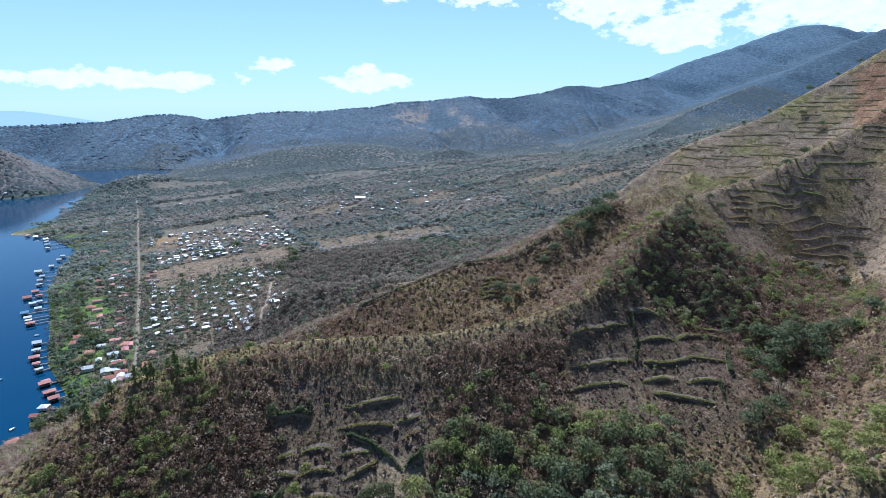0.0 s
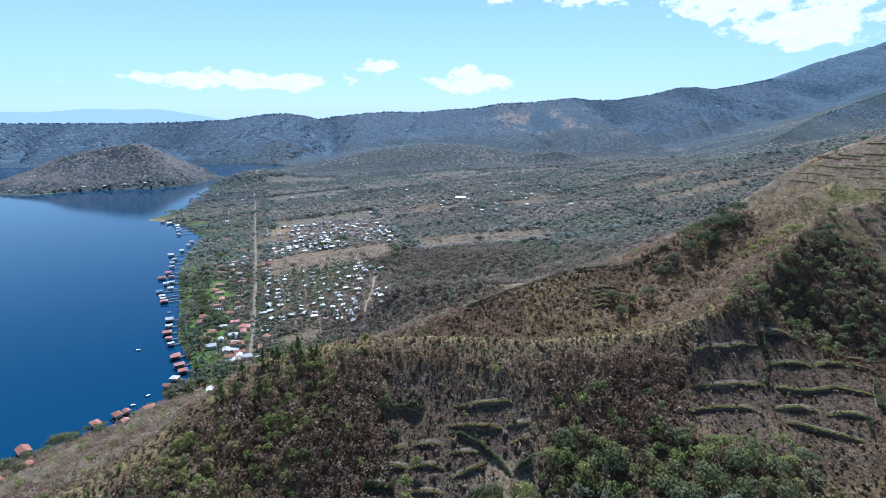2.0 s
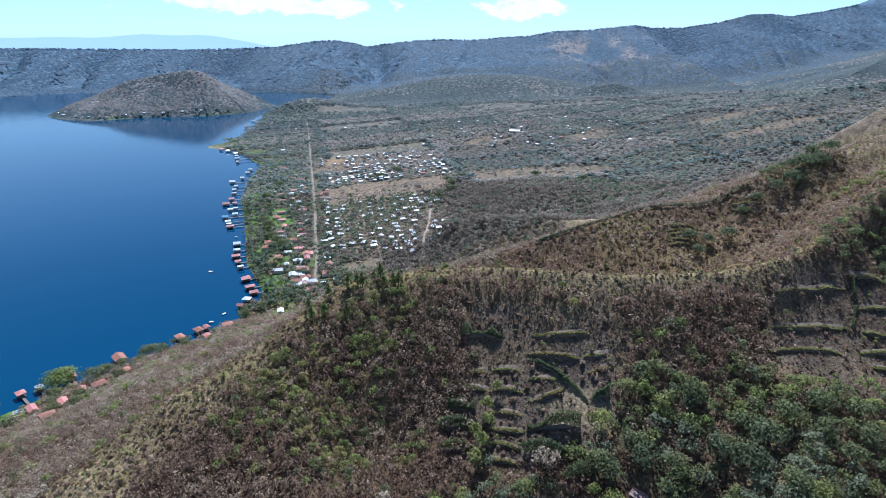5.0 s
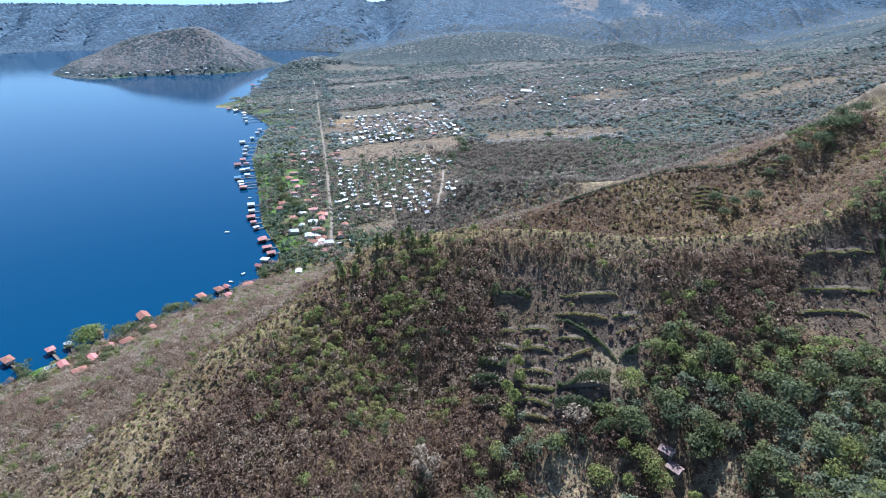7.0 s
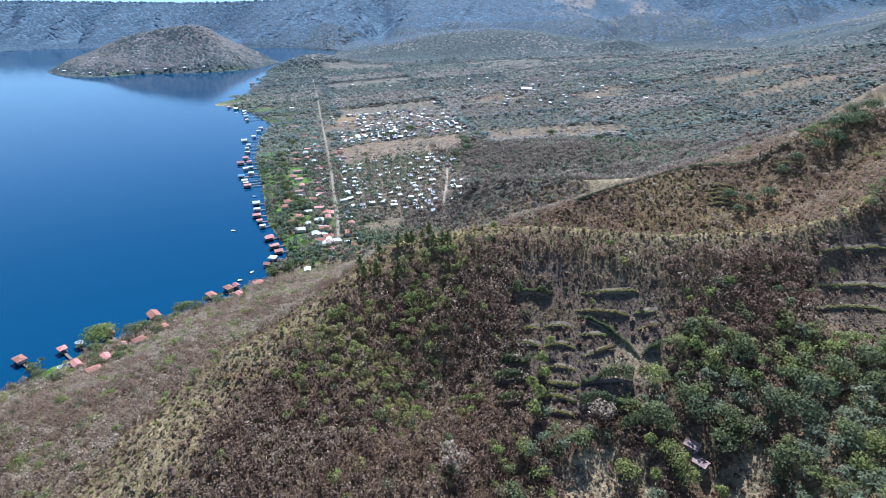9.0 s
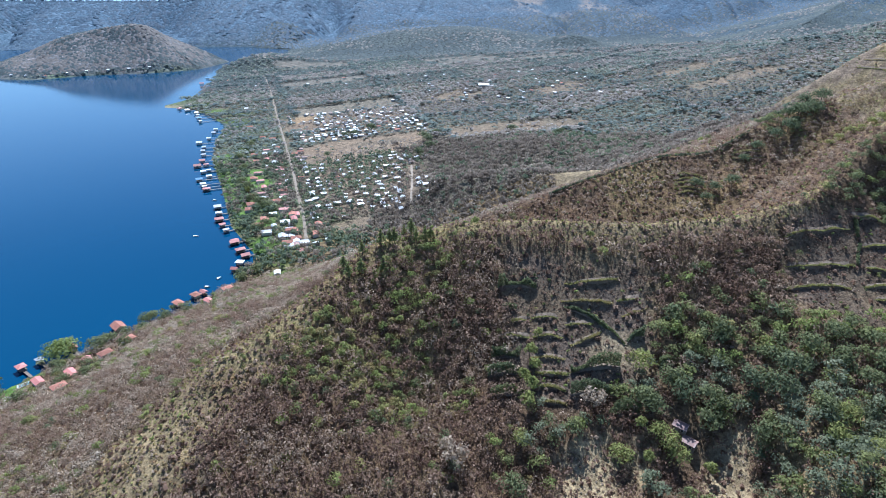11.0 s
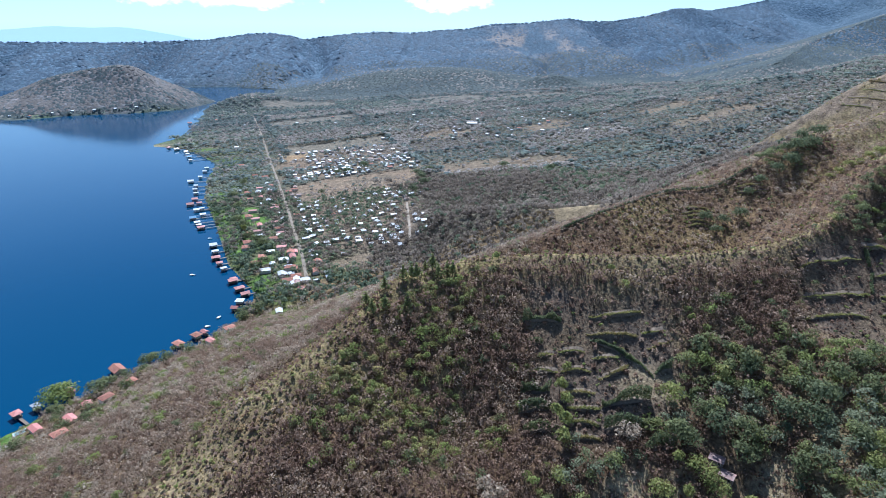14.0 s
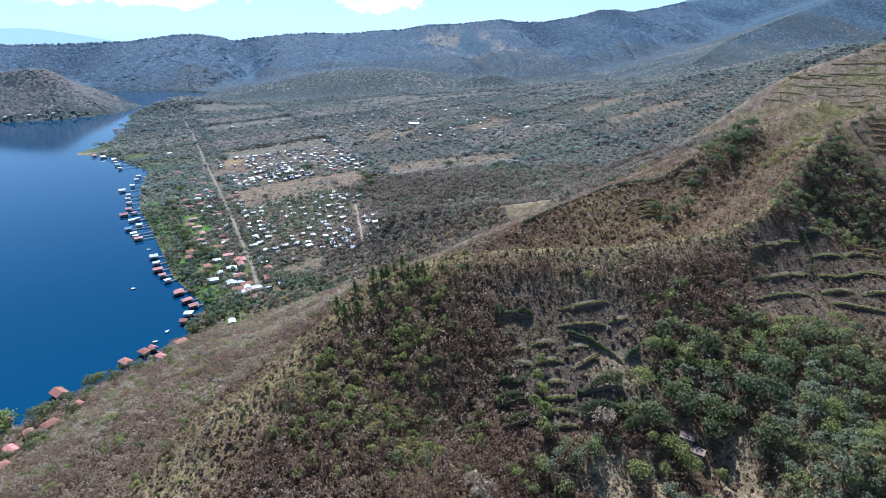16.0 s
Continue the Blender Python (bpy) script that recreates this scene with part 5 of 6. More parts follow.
for n in range(76):
    x = 178 + 2.1 * n
    y = float(np.interp(x, [p[0] for p in MOUNTAIN], [p[1] for p in MOUNTAIN])) - 2 - 58 * ((n * 0.618) % 1)
    terrace(contour(x, y, 2, 9 + 22 * rng.random()), 0.12, (0.26, 0.42)[n % 4 == 1], (0.95, 0.82, 0.7)[n % 3], "narrow dry terrace high on the mountain slope", H, 14)
for ends in LOW_FIELD:
    terrace(bend(*ends), 0.14, 0.35, 0.9, "low terrace bank in a reddish ploughed slope", H, 14)

# ---- trees that stand out one by one ----


def tree_kind(name, shape, k, crown_mat, tone, crown_name="crown"):
    """Meshes of one tree, one unit high."""
    wood, crown = SHAPES[shape][k]
    out = []
    for n, tris, mat in (("trunk", wood, BARK), (crown_name, crown, crown_mat)):
        me = mesh_from(n, tris[:, :3], np.arange(len(tris)).reshape(-1, 3), mat)
        face_ways(me, tris[:, 3:])
        me.attributes.new("tone", "FLOAT", "POINT").data.foreach_set("value", np.full(len(tris), tone, np.float32))
        out.append((n, me))
    return name, out


SHAPES["round"] = [leafy(15, 34, 0.055, 0.52, 0.38) for _ in range(4)]
SHAPES["full"] = [leafy(26, 46, 0.05, 0.56, 0.3, True, 0.3) for _ in range(2)]
SHAPES["slim"] = [leafy(12, 24, 0.055, 0.26, 0.3) for _ in range(3)]
SHAPES["conifer"] = [conifer() for _ in range(3)]
SHAPES["old_bare"] = [bare(260, 17, 0.7) for _ in range(2)]
KINDS = {
    "dark": [tree_kind("tree", "round", k, LEAF, 0.2) for k in range(4)],
    "green": [tree_kind("tree", "round", k, LEAF, 0.36) for k in range(4)],
    "lime": [tree_kind("tree", "round", k, LEAF, 0.72) for k in range(4)],
    "gold": [tree_kind("tree", "round", k, LEAF, 0.74) for k in range(4)],
    "bright": [tree_kind("tree", "full", k, LEAF, 0.63) for k in range(2)],
    "slim": [tree_kind("tree", "slim", k, LEAF, 0.72) for k in range(3)],
    "pine": [tree_kind("tree", "conifer", k, LEAF, 0.52) for k in range(3)],
    "bare": [tree_kind("bare_tree", "old_bare", k, TWIG, 0.85, "bare_crown") for k in range(2)],
    "palm": [tree_kind("palm_tree", "palm", k, LEAF, 0.4, "fronds") for k in range(3)],
}


def stand(kind, x, y, high, label, category="tree", group="", wide=1.0):
    name, meshes = KINDS[kind][rng.integers(len(KINDS[kind]))]
    top = thing(name, label, category, group, (x, y, ground_at(x, y) - 0.1), rng.uniform(0, 6.28))
    for n, me in meshes:
        mesh_part(n, me, top, "", Matrix.Diagonal((high * wide, high * wide, high, 1)))


for x, y, h in [(1, 135, 9), (-8, 128, 8), (9, 128, 8), (16, 156, 8), (39, 129, 8), (34, 143, 9), (24, 124, 8), (22, 139, 9), (30, 137, 9), (-11, 130, 8), (10, 134, 8), (-2, 138, 8)]:
    stand("green" if h == 8 else "dark", x, y, h, "tall round-crowned green tree in the ravine", group="ravine trees")
for x, y, h in [(-11, 142, 8), (-47, 111.5, 6), (-18.3, 113, 7), (-4.4, 119, 7), (-1.4, 116, 7), (-7, 121.5, 6), (45, 128, 8), (40, 121, 7), (50, 118, 6), (60, 124, 6), (72, 133, 6), (84, 139, 6), (96, 132, 7), (104, 126, 6)]:
    stand("lime", x, y, h, "bushy light olive-green tree on dry ground", group="light green trees")
for n, (x, y) in enumerate([(81.9, 267.6), (85.7, 268.0), (89.6, 268.5), (93.2, 268.4), (96.8, 268.2), (98.7, 264.8), (100.1, 260.4)]):
    stand("gold", x, y, 3.2 + 0.7 * (n % 3), "low yellow-green flowering tree on the slope", group="yellow trees", wide=1.3)
for x, y, h in [(109, 158, 6), (119, 153, 5), (112, 132, 6), (102, 135, 5), (96, 140, 6), (103, 122, 5), (118, 163, 5), (109, 139, 5), (123, 143, 6), (100, 152, 6), (105, 147, 5), (113, 146, 6),
                (118, 138, 5), (92, 132, 5), (88, 146, 5), (128, 150, 5)]:
    stand("lime", x, y, h, "low spreading light green tree on the dry spur", group="spur trees", wide=1.2)
for x, y, h in [(129, 205, 10), (127, 213, 8), (144, 209, 9), (141, 215, 8), (156, 213, 8), (121, 194, 8), (172, 216, 8), (161, 212, 7), (99, 164, 6), (109, 169, 7), (103, 167, 6), (145, 203, 7),
                (134, 209, 10), (150, 214, 8), (118, 200, 7), (112, 184, 6)]:
    stand("dark", x, y, h, "dense dark green tree in the shaded gully", group="gully trees", wide=1.15)
for x, y, h in [(51, 157, 8), (62, 157, 7), (61, 149, 8), (51, 149, 8), (36, 145, 8), (77, 148, 6), (68, 144, 7), (42, 152, 8), (56, 142, 7)]:
    stand("green", x, y, h, "tall round-crowned green tree in the ravine", group="ravine trees")
stand("green", -49, 98, 7.5, "dense round dark green tree at the foot of the ridge")
stand("bare", -67, 102, 9, "large leafless pale grey tree")
stand("bare", -26, 128, 7, "leafless grey tree below the terraces")
for x, y, h in [(-47, 140, 8), (-45, 134.5, 8), (-45.3, 127.5, 9), (-46, 122, 8), (-44.5, 146.5, 6), (-48, 131, 8), (8, 116, 7), (-10, 114, 7), (-12, 122, 7), (-72, 181, 6), (-28, 184, 5), (12, 178, 5), (0, 170, 5)]:
    stand("slim", x, y, h, "slender yellow-green tree on the terraced ridge", group="slender trees")
for x, y, h in [(-96, 175, 8), (-106, 167, 8), (-103, 169, 7), (-101, 169, 8), (-93, 171, 7), (-90, 173, 7), (-114, 153, 8), (-110, 155, 8), (-102, 157, 8), (-88, 173, 7), (-118, 158, 7), (-112, 163, 7), (-99, 176, 6)]:
    stand("pine", x, y, h * 0.85, "slender dark green tree on the ridge crest", "tree", "ridge trees", 1.35)
for x, y, h in [(236, 379, 7), (199, 335, 6), (252, 415, 5), (256, 398, 5), (155, 307, 4), (133, 285, 4), (118, 275, 4), (138, 282, 5), (113, 263, 5), (178, 284, 4), (189, 279, 5), (220, 294, 5),
                (222, 437, 4), (240, 436, 4), (268, 436, 6), (285, 434, 4), (300, 433, 4), (205, 440, 4), (190, 441, 3), (150, 300, 3), (170, 316, 3), (210, 360, 4), (320, 434, 4)]:
    stand("dark", x, y, h, "small dark green tree alone on the terraced slope", group="slope trees")
for x, y, h in [(66, 276, 8), (72, 284, 9), (80, 288, 8), (60, 272, 7), (86, 298, 8), (52, 268, 6), (78, 296, 8), (46, 264, 5), (22, 246, 6), (30, 244, 6), (38, 248, 7), (26, 238, 5)]:
    stand("dark", x, y, h, "dark evergreen tree in the hollow between two ridges", group="hollow trees")
for x, y, h, w in [(-272, 672, 13, 1.0), (-292, 568, 8, 1.0), (-184, 661, 8, 1.2), (-89, 668, 10, 1.2), (-33, 646, 10, 1.1), (-196, 640, 11, 1.3), (-188, 628, 10, 1.2), (-180, 600, 11, 1.2),
                   (-186, 570, 12, 0.9), (-290, 655, 9, 1.3), (-300, 650, 8, 1.2)]:
    stand("dark", x, y, h, "large dark green shade tree standing in the fields", group="field trees", wide=w)
stand("bright", -299, 192, 12, "wide bright green shade tree on the lake shore", wide=1.3)
stand("green", -281, 196, 8, "wide umbrella-shaped green tree on the lake shore", wide=1.35)
for x, y, h in [(-284, 150, 6), (-271, 163, 6), (-262, 168, 6), (-270, 178, 6), (-281, 204, 7), (-276, 212, 6), (-262, 196, 6), (-266, 214, 6), (-259, 226, 7), (-252, 236, 7), (-292, 180, 6)]:
    stand("green", x, y, h, "rounded green tree between the shore cottages", group="cottage trees", wide=1.2)
for x, y, h in [(-276, 232, 9), (-271, 229, 8), (-287, 208, 6), (-310, 158, 7), (-300, 153, 6), (-284, 172, 5), (-288, 178, 5), (-248, 292, 9), (-240, 300, 8), (-244, 286, 8), (-300, 420, 10), (-312, 430, 9),
                (-290, 412, 9), (-330, 455, 10), (-345, 470, 9), (-365, 510, 9), (-390, 545, 10), (-405, 600, 9), (-270, 375, 9), (-276, 367, 8)]:
    stand("green", x, y, h, "leafy green garden tree by the lake", group="lakeside trees", wide=1.15)
for x, y in [(-266, 241), (-263, 238), (-269, 236), (-261, 243), (-312, 164), (-309, 155), (-316, 160), (-258, 246), (-300, 178)]:
    stand("palm", x, y, 7.0, "coconut palm with a slim trunk by the water", "palm", "lakeside palms")
for x, y, h in [(-322, 440, 13), (-328, 447, 9)]:
    stand("slim", x, y, h, "tall narrow cypress-like tree in a lakeside garden", wide=0.6)

# ---- village ----


def strip(name, line, width, mat, label, lift=0.12):
    """A road draped over the ground."""
    pts = []
    for (ax, ay), (bx, by) in zip(line, line[1:]):
        n = max(2, int(math.hypot(bx - ax, by - ay) / 6))
        pts += [(ax + (bx - ax) * i / n, ay + (by - ay) * i / n) for i in range(n)]
    pts.append(line[-1])
    p = np.array(pts)
    t = unit(np.gradient(p, axis=0))
    wide = width * (1 + 0.25 * fbm(p[:, 0], p[:, 1], 25, 2, 71))[:, None] / 2
    side = np.stack([-t[:, 1], t[:, 0]], 1) * wide
    rows = []
    for k in (-1, -0.35, 0.35, 1):
        q = p + side * k
        rows.append(np.column_stack([q, height(q[:, 0], q[:, 1]) + lift + (0.05 if abs(k) < 0.5 else -0.12)]))
    rows, n = np.stack(rows), len(p)
    idx = np.arange(4 * n).reshape(4, n)
    quads = np.concatenate([np.stack([idx[r, :-1], idx[r, 1:], idx[r + 1, 1:], idx[r + 1, :-1]], -1) for r in range(3)])
    return tagged(new(name, mesh_from(name, rows.reshape(-1, 3), quads[:, ::-1], mat)), label, "road", kind="structure")


strip("road", ROAD, 2.7, DUST, "straight pale dusty village road")
strip("lane", LANE, 2.3, DUST, "unpaved yellowish village lane")


def gable(bm, w, d, z, rise, over, thick=0.15):
    """A gable roof along x with a real thickness."""
    a, b = w / 2 + over, d / 2 + over
    drop = rise * over / (d / 2)
    low = [(-a, -b, z - drop), (a, -b, z - drop), (a, 0, z + rise), (-a, 0, z + rise), (a, b, z - drop), (-a, b, z - drop)]
    lo = [bm.verts.new(v) for v in low]
    hi = [bm.verts.new((x, y, h + thick)) for x, y, h in low]
    for f in ((0, 1, 2, 3), (3, 2, 4, 5)):
        bm.faces.new([hi[i] for i in f])
        bm.faces.new([lo[i] for i in reversed(f)])
    ring = (0, 1, 2, 4, 5, 3)
    for i, j in zip(ring, ring[1:] + ring[:1]):
        bm.faces.new([lo[i], lo[j], hi[j], hi[i]])


def hip(bm, w, d, z, rise, over, thick=0.15):
    a, b, c = w / 2 + over, d / 2 + over, max(0.2, (w - d) / 2)
    ring = [(-a, -b, z), (a, -b, z), (a, b, z), (-a, b, z)]
    lo = [bm.verts.new(v) for v in ring]
    hi = [bm.verts.new((x, y, h + thick)) for x, y, h in ring]
    r0, r1 = bm.verts.new((-c, 0, z + rise)), bm.verts.new((c, 0, z + rise))
    bm.faces.new(list(reversed(lo)))
    for i in range(4):
        bm.faces.new([lo[i], lo[(i + 1) % 4], hi[(i + 1) % 4], hi[i]])
    bm.faces.new([hi[0], hi[1], r1, r0]), bm.faces.new([hi[2], hi[3], r0, r1])
    bm.faces.new([hi[1], hi[2], r1]), bm.faces.new([hi[3], hi[0], r0])


def lean_to(bm, w, d, z, rise, over, thick=0.12):
    a, b = w / 2 + over, d / 2 + over
    low = [(-a, -b, z), (a, -b, z), (a, b, z + rise), (-a, b, z + rise)]
    lo, hi = [bm.verts.new(v) for v in low], [bm.verts.new((x, y, h + thick)) for x, y, h in low]
    bm.faces.new(hi), bm.faces.new(list(reversed(lo)))
    for i in range(4):
        bm.faces.new([lo[i], lo[(i + 1) % 4], hi[(i + 1) % 4], hi[i]])


def house(name, label, w, d, h, roof, roof_mat, wall_mat, windows=2, porch=False, category="house", group=""):
    """A small house: walls with gables, roof with eaves, door, windows with frames."""
    top = thing(name, label, category, group)
    bm = bmesh.new()
    box_into(bm, 0, 0, -1.2, w, d, h + 1.2)
    rise = d * (0.16 if roof == "gable" else 0.24)
    if roof == "gable":
        for sx in (-w / 2, w / 2):
            vs = [bm.verts.new(v) for v in ((sx, -d / 2, h), (sx, d / 2, h), (sx, 0, h + rise))]
            bm.faces.new(vs if sx > 0 else list(reversed(vs)))
    part("wall", bm, wall_mat, top)
    bm = bmesh.new()
    {"gable": gable, "hip": hip, "lean": lean_to}[roof](bm, w, d, h, rise, 0.35)
    part("roof", bm, roof_mat, top)
    bm = bmesh.new()
    box_into(bm, -w * 0.12, -d / 2 - 0.02, 0, 0.95, 0.1, 2.05, 0.02)
    part("door", bm, WOOD, top, "plain wooden door")
    for i in range(windows):
        x = w * (-0.36 + 0.62 * (i / max(1, windows - 1)) if windows > 1 else 0.25) + (0.5 if i else 0)
        bm = bmesh.new()
        box_into(bm, x, -d / 2 - 0.03, 0.95, 1.25, 0.1, 1.15, 0.03)
        win = part("window", bm, CONCRETE, top)
        bm = bmesh.new()
        box_into(bm, x, -d / 2 - 0.06, 1.03, 1.05, 0.1, 0.98)
        part("pane", bm, DARK_GLASS, win)
    if porch:
        bm = bmesh.new()
        lean_to(bm, w * 0.7, 2.4, h - 0.65, 0.5, 0.1)
        bmesh.ops.translate(bm, vec=(0, -d / 2 - 1.2, 0), verts=bm.verts)
        part("porch_roof", bm, roof_mat, top)
        for sx in (-1, 1):
            bm = bmesh.new()
            box_into(bm, sx * w * 0.33, -d / 2 - 2.3, -1.0, 0.16, 0.16, h + 0.3)
            part("post", bm, WOOD, top)
    return top


placed = []


def place(template, x, y, turn_by, sink=0.0, size=1.0):
    ob = copy_thing(template, pose(x, y, ground_at(x, y) - sink, 0, 0, math.degrees(turn_by)))
    ob.scale = (size, size, size)
    placed.append(ob)
    return ob


def take_away(ob):
    for o in [*ob.children_recursive, ob]:
        bpy.data.objects.remove(o)


WAY = math.atan2(787 - 513, -463 + 310)
TOWN_LABEL = "low village house with a {} roof among trees"
TOWN = [
    house("house", TOWN_LABEL.format("bright white metal"), 6.6, 4.6, 2.4, "gable", METAL_ROOF, BLOCK_WALL, 2, group="village houses"),
    house("house", TOWN_LABEL.format("bright white metal"), 5.2, 4.2, 2.3, "gable", METAL_ROOF, PALE_WALL, 1, group="village houses"),
    house("house", TOWN_LABEL.format("white sloping metal"), 5.8, 3.8, 2.3, "lean", METAL_ROOF, BLOCK_WALL, 1, group="village houses"),
    house("house", TOWN_LABEL.format("grey sheet-metal"), 6.2, 4.4, 2.3, "gable", GREY_ROOF, BLOCK_WALL, 2, group="village houses"),
    house("house", TOWN_LABEL.format("rusty sheet-metal"), 5.8, 4.2, 2.3, "gable", RUST_ROOF, PALE_WALL, 1, group="village houses"),
    house("house", TOWN_LABEL.format("red clay-tile"), 7.2, 5.2, 2.5, "gable", TILE_ROOF, PALE_WALL, 2, group="village houses"),
]
taken = []


def free_spot(x, y, gap):
    if any((x - a) ** 2 + (y - b) ** 2 < gap * gap for a, b in taken):
        return False
    taken.append((x, y))
    return True


def town(plan, cell, chance, weights):
    ca, sa = math.cos(WAY), math.sin(WAY)
    cx, cy = np.mean([p[0] for p in plan]), np.mean([p[1] for p in plan])
    made = 0
    for i in range(-16, 17):
        for j in range(-16, 17):
            u, v = i * cell + random.uniform(-2, 2), j * cell * 0.85 + random.uniform(-1.5, 1.5)
            x, y = cx + u * ca - v * sa, cy + u * sa + v * ca
            if not inside(np.array([x]), np.array([y]), plan)[0] or random.random() > chance:
                continue
            if near_line(np.array([x]), np.array([y]), ROAD)[0] < 9 or near_line(np.array([x]), np.array([y]), LANE)[0] < 6:
                continue
            if any(inside(np.array([x]), np.array([y]), f)[0] for f in (BIG_FIELD, OCHRE_LOT, STRIP_FIELD, FIELD_F)):
                continue
            if free_spot(x, y, 6.8):
                k = random.choices(range(len(TOWN)), weights)[0]
                place(TOWN[k], x, y, WAY + random.choice((0, math.pi / 2, math.pi, -math.pi / 2)) + random.gauss(0, 0.25), size=random.uniform(0.6, 1.05))
                made += 1
    return made


random.seed(3)
town(TOWN_FAR, 10.5, 0.62, (5, 5, 4, 6, 3, 1))
town(TOWN_NEAR, 11.0, 0.62, (6, 6, 4, 5, 2, 0.6))
for k in range(120):
    f = random.uniform(0, 0.6) ** 1.9
    d, i = f * 900, 0
    while i < len(ROAD) - 2 and d > math.dist(ROAD[i], ROAD[i + 1]):
        d -= math.dist(ROAD[i], ROAD[i + 1])
        i += 1
    (ax, ay), (bx, by) = ROAD[i], ROAD[i + 1]
    t = min(1, d / math.dist(ROAD[i], ROAD[i + 1]))
    a = math.atan2(by - ay, bx - ax)
    off = random.choice((-1, 1)) * random.uniform(6.5, 17)
    x, y = ax + (bx - ax) * t - math.sin(a) * off, ay + (by - ay) * t + math.cos(a) * off
    if free_spot(x, y, 6.8):
        place(TOWN[random.choices(range(6), (2, 2, 1, 5, 6, 8))[0]], x, y, a + random.choice((0, 1.57)) + random.uniform(-0.1, 0.1), size=random.uniform(0.75, 1.1))
for x, y in [(-180, 890), (-230, 905), (-130, 925), (-95, 905), (-60, 935), (-30, 950), (0, 930), (-250, 960), (-300, 930), (-330, 980), (-280, 1010), (-210, 985), (-380, 1040),
             (-420, 990), (-450, 1060), (-500, 1000), (-150, 1040), (-520, 930), (-40, 880), (-560, 1040), (-190, 960), (-110, 860), (-170, 500), (-150, 480), (-146, 455), (-600, 985)]:
    if free_spot(x, y, 9):
        place(TOWN[random.choices(range(6), (6, 4, 3, 2, 2, 2))[0]], x, y, WAY + random.uniform(-0.3, 0.3))
for x, y in [(-1240, 1022), (-1205, 1006), (-1160, 998), (-1128, 1000), (-1095, 1014), (-1070, 1046), (-1045, 1074), (-1010, 1096), (-975, 1118), (-940, 1140), (-905, 1168)]:
    place(TOWN[random.choice((0, 1, 2, 5))], x, y, random.uniform(0, 3), 0.3)
for k in range(60):
    x, y = random.uniform(-340, 80), random.uniform(830, 1090)
    if free_spot(x, y, 12):
        place(TOWN[random.choices(range(6), (6, 5, 4, 3, 2, 1))[0]], x, y, WAY + random.uniform(-0.4, 0.4), -0.2)
for ob in TOWN:
    take_away(ob)
# the houses beyond the nearest ones are too far to tell apart: one object
bpy.context.view_layer.update()
placed.sort(key=lambda ob: math.hypot(ob.location.x + 35, ob.location.y + 10))
bm, slots = bmesh.new(), []
for ob in placed[285:]:
    for o in ob.children_recursive:
        if o.data.materials[0] not in slots:
            slots.append(o.data.materials[0])
        had = len(bm.verts), len(bm.faces)
        bm.from_mesh(o.data)
        bm.verts.ensure_lookup_table(), bm.faces.ensure_lookup_table()
        bmesh.ops.transform(bm, matrix=o.matrix_world, verts=bm.verts[had[0]:])
        for f in bm.faces[had[1]:]:
            f.material_index = slots.index(o.data.materials[0])
    take_away(ob)
me = bpy.data.meshes.new("far_houses")
bm.to_mesh(me)
bm.free()
for mat in slots:
    me.materials.append(mat)
tagged(new("far_houses", me), "scattered white-roofed and grey-roofed houses among far trees", "houses", kind="stuff")
del placed[285:]
big_hall = house("hall", "large white-roofed hall in the dry fields", 17, 9, 4.5, "gable", METAL_ROOF, PALE_WALL, 4, category="building")
big_hall.matrix_basis = pose(-160, 950, ground_at(-160, 950), 0, 0, 8)

# ---- villas between the road and the lake ----
VILLA_KINDS = [
    house("villa", "lakeside villa with a red clay-tile roof among garden trees", 8.5, 5.6, 2.6, "hip", TILE_ROOF, PALE_WALL, 3, True, "house", "lakeside villas"),
    house("villa", "lakeside villa with a faded grey roof among garden trees", 8, 5.5, 2.6, "gable", GREY_ROOF, PALE_WALL, 3, True, "house", "lakeside villas"),
    house("villa", "lakeside villa with a pale red roof among garden trees", 9, 5, 2.6, "gable", RED_ROOF, PALE_WALL, 3, False, "house", "lakeside villas"),
    house("villa", "small white-roofed house among garden trees", 6.5, 4.6, 2.4, "gable", METAL_ROOF, PALE_WALL, 2, False, "house", "lakeside villas"),
]
SHORE_KINDS = [
    house("cottage", "small lakeside cottage with a red clay-tile roof", 6.0, 4.4, 2.5, "hip", TILE_ROOF, PALE_WALL, 2, False, "house", "shore cottages"),
    house("cottage", "small lakeside cottage with a faded red roof", 6.6, 3.8, 2.4, "gable", RED_ROOF, PALE_WALL, 2, False, "house", "shore cottages"),
]
for n, (x, y) in enumerate(VILLAS):
    place(VILLA_KINDS[(n * 7 + n // 3) % 4], x, y, WAY + random.choice((0, 1.57)) + random.uniform(-0.1, 0.1), size=random.uniform(0.75, 1.0))
for n, (x, y) in enumerate(LAKE_HOUSES):
    place(SHORE_KINDS[n % 2], x, y, 1.0 + random.uniform(-0.25, 0.25) + (1.57 if n % 2 else 0), 0.2)
for ob in VILLA_KINDS + SHORE_KINDS:
    take_away(ob)

# shed in the ravine
for x, y, turn_by in ((0.6, 126.4, -0.5), (2.8, 122.4, -0.6)):
    shed = house("shed", "small farm shed with a rusty patched metal roof", 5.5, 4.2, 2.4, "gable", RUST_ROOF, WOOD, 1, category="shed", group="ravine sheds")
    shed.matrix_basis = pose(x, y, ground_at(x, y) - 0.5, 0, 0, math.degrees(turn_by))
    shed.scale = (0.72, 0.72, 0.8)

